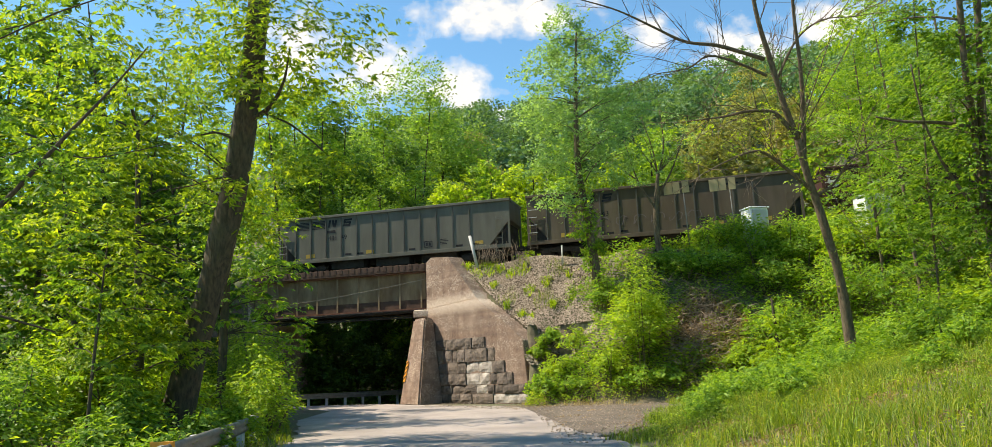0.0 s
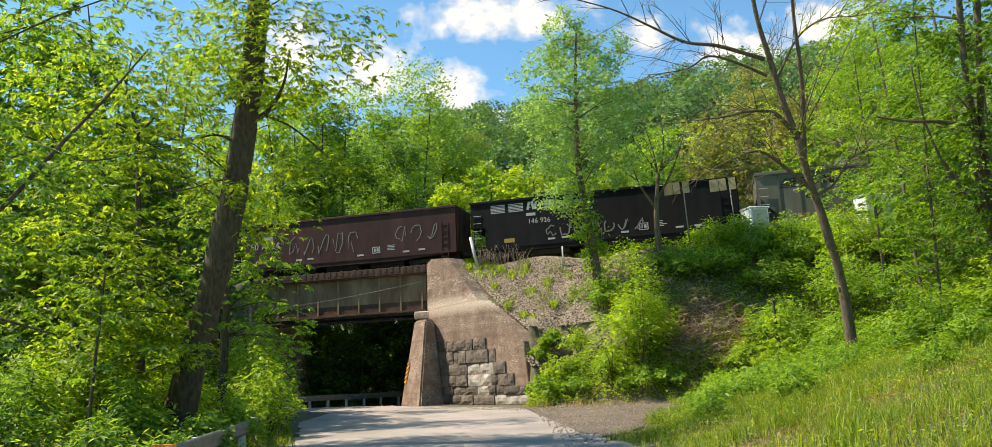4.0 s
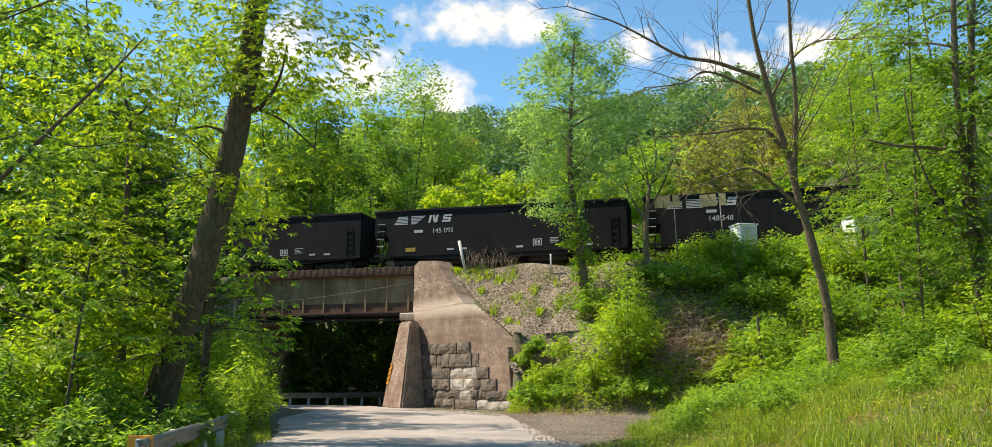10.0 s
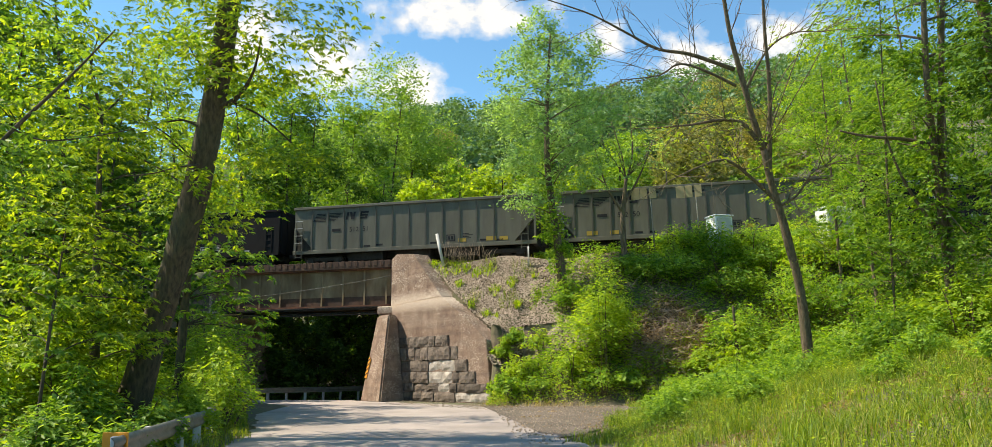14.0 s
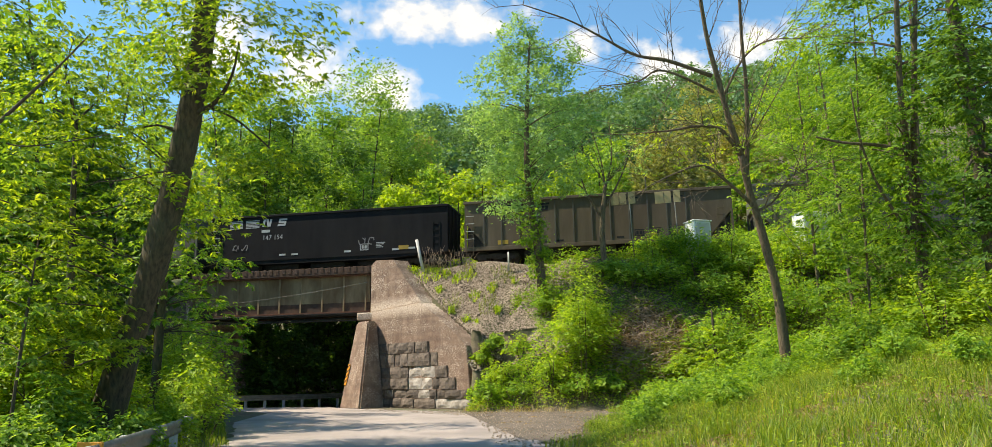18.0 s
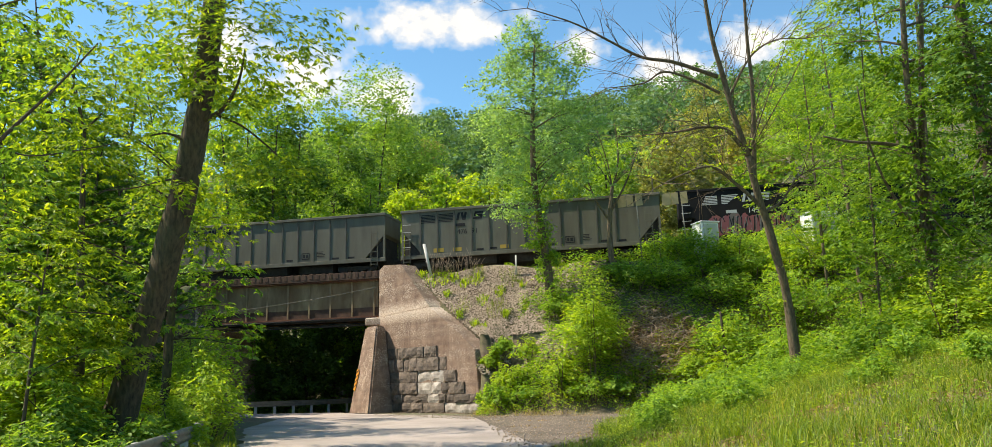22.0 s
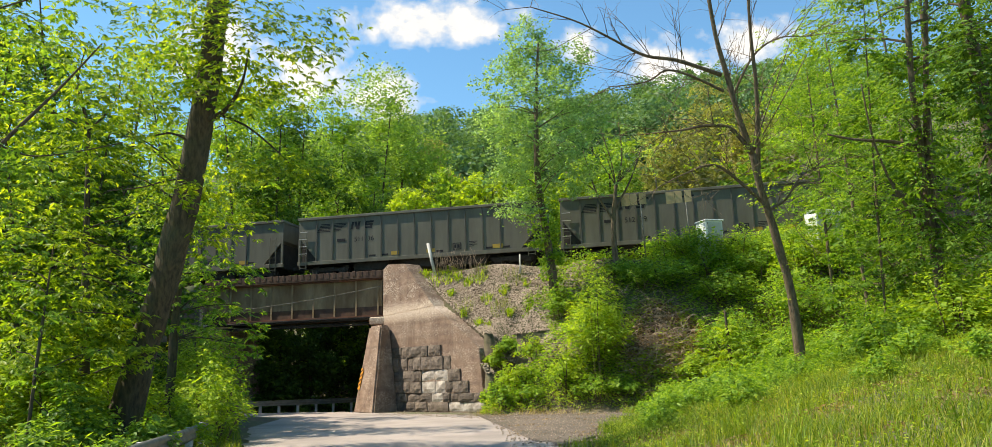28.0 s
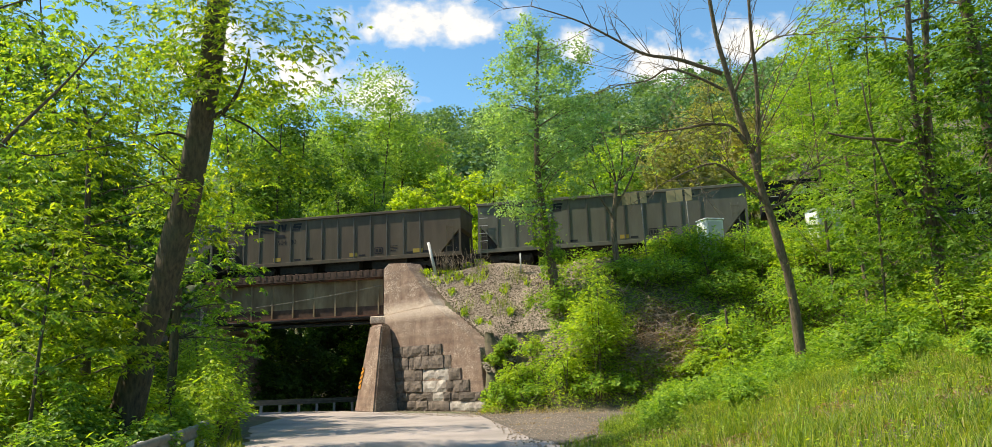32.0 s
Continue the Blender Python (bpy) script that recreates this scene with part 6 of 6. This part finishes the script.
cover("wood_floor_cover", "green undergrowth beneath the roadside trees", -24, -5.6, 9, 44, 60000, LEAF_FRESH, lambda x, y: x < -5.9 - np.clip(y - 20, 0, 30) * 0.30, 0.12, 0.8)
grass("verge_grass", "thin grass along the road verge", -11, -4.6, 12, 36, 22000, 0.3, lambda x, y: (x < -5.2 - np.clip(y - 20, 0, 30) * 0.28) & (x > -6.8 - np.clip(y - 20, 0, 30) * 0.3))
grass("crest_grass", "tufts of grass on the stony crest", -4, 9, 34, 44, 30000, 0.42,
      lambda x, y: (np.sin(x * 2.1 + y) * np.sin(y * 2.7 - x * 0.6) > 0.35) & (ground_z(x, y) > 4.5) & (to_sq(x, y)[0] > -13.5) & (to_sq(x, y)[1] < 42.6))


def build_stones():
    """Loose ballast spilling down the slope by the wing wall."""
    n = 60000
    s, q = RNG.uniform(-15, -4, n), RNG.uniform(36.5, 42.9, n)
    x, y = s * C_T + q * S_T, -s * S_T + q * C_T
    z = ground_z(x, y)
    ok = z > 1.8
    x, y, z = x[ok], y[ok], z[ok]
    m = len(x)
    r = RNG.uniform(0.018, 0.05, m)[:, None, None]
    octa = np.array([(1, 0, 0), (-1, 0, 0), (0, 1, 0), (0, -1, 0), (0, 0, 1)], float)
    v = np.stack([x, y, z], 1)[:, None] + (octa[None] + RNG.normal(0, 0.28, (m, 5, 3))) * r
    t = np.array([(0, 2, 4), (2, 1, 4), (1, 3, 4), (3, 0, 4)])
    f = (np.arange(m)[:, None, None] * 5 + t[None]).reshape(-1, 3)
    tagged(new("spilled_ballast", raw_mesh("spilled_ballast", v, f, BALLAST_STONE)), "loose grey-brown crushed stone on the slope", "ballast", kind="stuff")


build_stones()


def build_debris():
    """Pebbles and grit strewn over the drive and the road's edge."""
    n = 9000
    x, y = RNG.uniform(-4, 9, n), RNG.uniform(17, 42, n)
    q = to_sq(x, y)[1]
    edge = 2.7 + np.maximum(y - 17, 0) * 0.30
    ok = ((x > 1.2 - np.clip(y - 31, 0, 20) * 0.6) & (x < edge) & (q < 35.2)) | ((q > 34 - x * 0.3) & (q < 42 - np.maximum(x + 6, 0) * 0.6) & (x < 2) & (RNG.random(n) < 0.5))
    x, y = x[ok], y[ok]
    m = len(x)
    z = np.maximum(ground_z(x, y), 0) + 0.045
    r = RNG.uniform(0.008, 0.032, m)[:, None, None]
    octa = np.array([(1, 0, 0), (-1, 0, 0), (0, 1, 0), (0, -1, 0), (0, 0, 1), (0, 0, -1)], float)
    v = np.stack([x, y, z], 1)[:, None] + (octa[None] + RNG.normal(0, 0.25, (m, 6, 3))) * r
    t = np.array([(0, 2, 4), (2, 1, 4), (1, 3, 4), (3, 0, 4), (2, 0, 5), (1, 2, 5), (3, 1, 5), (0, 3, 5)])
    f = (np.arange(m)[:, None, None] * 6 + t[None]).reshape(-1, 3)
    tagged(new("loose_gravel", raw_mesh("loose_gravel", v, f, BALLAST_STONE)), "loose pebbles and grit on the drive", "gravel", kind="stuff")


build_debris()


def build_stalks():
    bm = bmesh.new()
    for _ in range(70):
        s, q = RNG.uniform(-12.4, -9.6), RNG.uniform(41.2, 42.2)
        b = Vector((s, q, 7.45))
        d = Vector((RNG.normal(0, 0.3), RNG.normal(0, 0.2), 1)).normalized()
        h = RNG.uniform(0.5, 1.4)
        tube(bm, [b, b + d * h * 0.6, b + d * h + Vector((RNG.normal(0, 0.12), 0, -0.05))], [0.012, 0.009, 0.004], 4)
    ob = part("dead_stalks", bm, DEAD_STALK)
    ob.matrix_basis = TRACK
    tagged(ob, "dry brown dead weed stalks on the crest", "dead weeds", kind="stuff")


build_stalks()


def build_brush():
    """Fallen brown sticks and brambles on the slope."""
    bm = bmesh.new()
    for _ in range(520):
        x, y = RNG.normal(9.1, 1.0), RNG.normal(35.9, 0.95)
        b = Vector((x, y, gz(x, y) + RNG.uniform(0.05, 0.8)))
        d = Vector((RNG.normal(0, 1), RNG.normal(0, 0.6), RNG.normal(0.1, 0.4))).normalized()
        h = RNG.uniform(0.3, 1.0)
        tube(bm, [b, b + d * h * 0.5 + Vector((RNG.normal(0, 0.08), 0, 0.1)), b + d * h], [0.016, 0.012, 0.005], 4)
    tagged(part("dead_brush", bm, DEAD_STALK), "tangle of dry brown brush on the slope", "dead brush", kind="stuff")


build_brush()
cover("brush_litter", "brown dead leaves among the brush", 6.6, 11.6, 33.6, 38.2, 13000, LITTER, lambda x, y: ((x - 9.1) / 2.1) ** 2 + ((y - 35.9) / 1.9) ** 2 < 1, 0.11, 0.5, "leaf litter")
cover("brush_leaves", "sparse green leaves over the brush", 6.6, 11.6, 33.6, 38.2, 9000, LEAF_FRESH, lambda x, y: (((x - 9.1) / 2.1) ** 2 + ((y - 35.9) / 1.9) ** 2 < 1) & (np.sin(x * 2.7) * np.sin(y * 3.1 + x) > -0.1), 0.13, 0.7)

# dead snag wrapped in climbing leaves
sz = gz(10.7, 30.8)
tree("vine_clad_snag", "dead broken trunk wrapped in pale green vines", [(10.7, 30.8, sz), (10.75, 30.8, sz + 1.6), (10.68, 30.8, sz + 3.3)], [0.10, 0.08, 0.04],
     [((10.65, 30.6, sz + 0.6), (0.85, 0.6, 0.6), 34, 34, 0.2), ((10.65, 30.6, sz + 1.5), (0.62, 0.45, 0.7), 34, 34, 0.19), ((10.7, 30.7, sz + 2.4), (0.36, 0.3, 0.5), 20, 30, 0.16)], LEAF_YELLOW, BARK, 0.17, 0.02, 3, fan=True)

# wood behind the track: place, height of the top, spread
BACK = [(-7.4, 70.1, 29.1, 5.8, LEAF_COOL), (-10.4, 72.3, 28.3, 4.3, LEAF_COOL), (-5.0, 73.4, 27.8, 3.9, LEAF_NEAR), (-10.8, 66.8, 25.3, 3.3, LEAF_NEAR), (-3.9, 74.7, 26.6, 2.8, LEAF_NEAR), (-0.7, 77.1, 24.7, 3.0, LEAF_PALE),
        (-0.8, 67.8, 19.6, 2.9, LEAF_NEAR), (-13.3, 64.0, 23.7, 3.4, LEAF_SHADED), (-16.2, 61.8, 24.8, 3.8, LEAF_NEAR), (-8.8, 58.8, 18.9, 3.0, LEAF_SHADED),
        (-12.3, 57.0, 17.8, 3.0, LEAF_SHADED), (-15.9, 57.1, 17.4, 3.0, LEAF_SHADED), (-6.4, 57.2, 16.6, 1.9, LEAF_NEAR), (-3.7, 54.5, 14.8, 2.5, LEAF_YELLOW),
        (3.0, 61.1, 17.6, 2.6, LEAF_YELLOW), (6.0, 64.8, 19.7, 2.8, LEAF_NEAR), (8.9, 58.3, 16.2, 2.5, LEAF_YELLOW), (14.2, 63.7, 20.1, 3.1, LEAF_NEAR),
        (16.2, 86.3, 29.5, 4.5, LEAF_COOL), (26.2, 100.2, 36.8, 6.1, LEAF_COOL), (18.6, 59.7, 19.5, 2.8, LEAF_BUD), (23.1, 63.1, 23.2, 3.3, LEAF_BUD),
        (25.3, 60.3, 21.8, 3.0, LEAF_BUD), (39.3, 114.0, 44.5, 7.3, LEAF_COOL), (28.5, 60.0, 23.7, 3.6, LEAF_NEAR), (31.2, 58.2, 22.3, 3.5, LEAF_NEAR),
        (15.2, 56.1, 17.0, 2.2, LEAF_BUD), (4.0, 100.9, 33.1, 4.4, LEAF_COOL), (-0.2, 119.9, 40.4, 6.2, LEAF_COOL), (-22.2, 66.1, 28.7, 4.8, LEAF_NEAR),
        (-29.6, 71.6, 32.1, 5.2, LEAF_NEAR), (-38.2, 75.2, 34.7, 5.8, LEAF_NEAR), (35.8, 59.0, 23.5, 3.8, LEAF_NEAR), (40.3, 58.9, 23.8, 3.8, LEAF_NEAR),
        (21.2, 55.2, 16.6, 2.1, LEAF_NEAR), (5.4, 54.5, 14.5, 1.9, LEAF_NEAR)]
BACK += [(11.7, 57.0, 18.6, 2.4, LEAF_NEAR), (16.4, 59.0, 20.5, 2.8, LEAF_BUD), (19.4, 57.0, 19.2, 2.5, LEAF_BUD), (21.4, 66.0, 26.0, 3.4, LEAF_BUD), (23.0, 58.5, 20.8, 2.6, LEAF_PALE),
         (-13.5, 58.0, 23.8, 3.6, LEAF_NEAR), (-11.8, 62.0, 24.8, 3.4, LEAF_MID), (-14.4, 55.0, 23.6, 3.4, LEAF_MID),
         (-2.3, 54.0, 14.6, 2.0, LEAF_YELLOW), (8.8, 57.0, 16.8, 2.2, LEAF_YELLOW), (6.6, 56.5, 16.4, 2.2, LEAF_NEAR), (1.6, 56.0, 15.6, 2.0, LEAF_YELLOW), (-0.6, 58.0, 17.0, 2.2, LEAF_NEAR)]
# low trees seen through the opening; their dimness is in the leaf colour
BACK += [(-14, 56.5, 7.5, 3.0, LEAF_SHADED), (-19, 57.5, 7.5, 3.2, LEAF_SHADED), (-9.0, 58.0, 8, 2.6, LEAF_SHADED), (-10, 55.8, 4.6, 2.4, LEAF_SHADED), (-15.5, 55, 4.8, 2.4, LEAF_SHADED), (-23, 58, 9, 3.4, LEAF_SHADED),
         (-6.5, 59.5, 9, 2.6, LEAF_SHADED), (-12, 54.6, 3.2, 2.0, LEAF_SHADED), (-17.5, 54.2, 3.4, 2.0, LEAF_SHADED)]
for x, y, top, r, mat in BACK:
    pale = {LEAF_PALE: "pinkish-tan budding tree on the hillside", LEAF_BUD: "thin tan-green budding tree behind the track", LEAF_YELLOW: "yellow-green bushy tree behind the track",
            LEAF_SHADED: "dark green shaded tree beyond the bridge"}.get(mat, "fresh green tree on the hillside behind the track")
    # beyond 85 m the tree's own green gives way to the haze-tinted one
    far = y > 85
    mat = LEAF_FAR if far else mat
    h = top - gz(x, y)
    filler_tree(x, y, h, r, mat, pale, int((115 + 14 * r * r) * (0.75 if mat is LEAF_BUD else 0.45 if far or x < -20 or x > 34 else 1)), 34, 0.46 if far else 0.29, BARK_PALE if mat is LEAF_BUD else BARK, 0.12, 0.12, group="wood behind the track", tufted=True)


def far_wood():
    """Ridge woods: rounded crowns, each of many leaf clusters that look outwards."""
    pts, face = [], []
    for n, lo, hi, m in ((170, -0.24, 0.46, 150), (90, -0.75, -0.24, 50), (60, 0.46, 0.80, 50)):
        y = RNG.uniform(88, 205, n)
        x = RNG.uniform(lo, hi, n) * y
        for a, b, c in zip(x, y, ground_z(x, y)):
            r = RNG.uniform(3.6, 6.0)
            for _ in range(5):
                o = RNG.normal(0, 0.42, 3) * [r, r, 3.0] + [a, b, c + 9.5]
                d = unit(RNG.standard_normal((m, 3)) + [0, -0.35, 0.5])
                pts.append(o + d * r * RNG.uniform(0.45, 0.7) * (1 + 0.10 * RNG.standard_normal((m, 1))))
                face.append(d)
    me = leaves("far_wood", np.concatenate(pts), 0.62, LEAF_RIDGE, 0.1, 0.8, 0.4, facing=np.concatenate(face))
    tagged(new("far_wood", me), "distant green wooded ridge", "woods", kind="stuff")


far_wood()


def build_clouds():
    """Fair-weather cumulus, far off, drifting slowly."""
    made = []
    for x, z, w, h in CLOUDS:
        a, b = 1.6 * w, 1.6 * h
        me = raw_mesh("cloud", [(-a, 0, -b), (a, 0, -b), (a, 0, b), (-a, 0, b)], [(0, 1, 2, 3)], CLOUD)
        ob = tagged(new("cloud", me), "bright white fair-weather cumulus cloud", "cloud", "clouds", "structure")
        made.append((ob, x, 1990 + 14 * len(made), z))
    return made


# places and half sizes on a sheet 2000 m ahead
CLOUDS = [(-90, 775, 165, 125), (60, 985, 340, 110), (-300, 845, 190, 150), (-540, 935, 200, 160), (700, 870, 195, 160), (-30, 700, 120, 50), (950, 960, 200, 120), (470, 940, 100, 80)]
CLOUD_OBS = build_clouds()


def motions():
    times = [0, 2, 4, 6, 8, 10, 12, 14, 16, 18, 20, 22, 24, 26, 28, 30, 32]
    for i, car in enumerate(TRAIN):
        walk(car, [(t, TRACK @ pose(car_mid(i, t), 45.28, RAIL_Z)) for t in times])
    for ob, x, y, z in CLOUD_OBS:
        walk(ob, [(t, pose(x - 3.3 * t, y, z)) for t in (0, 16, 32)])


motions()
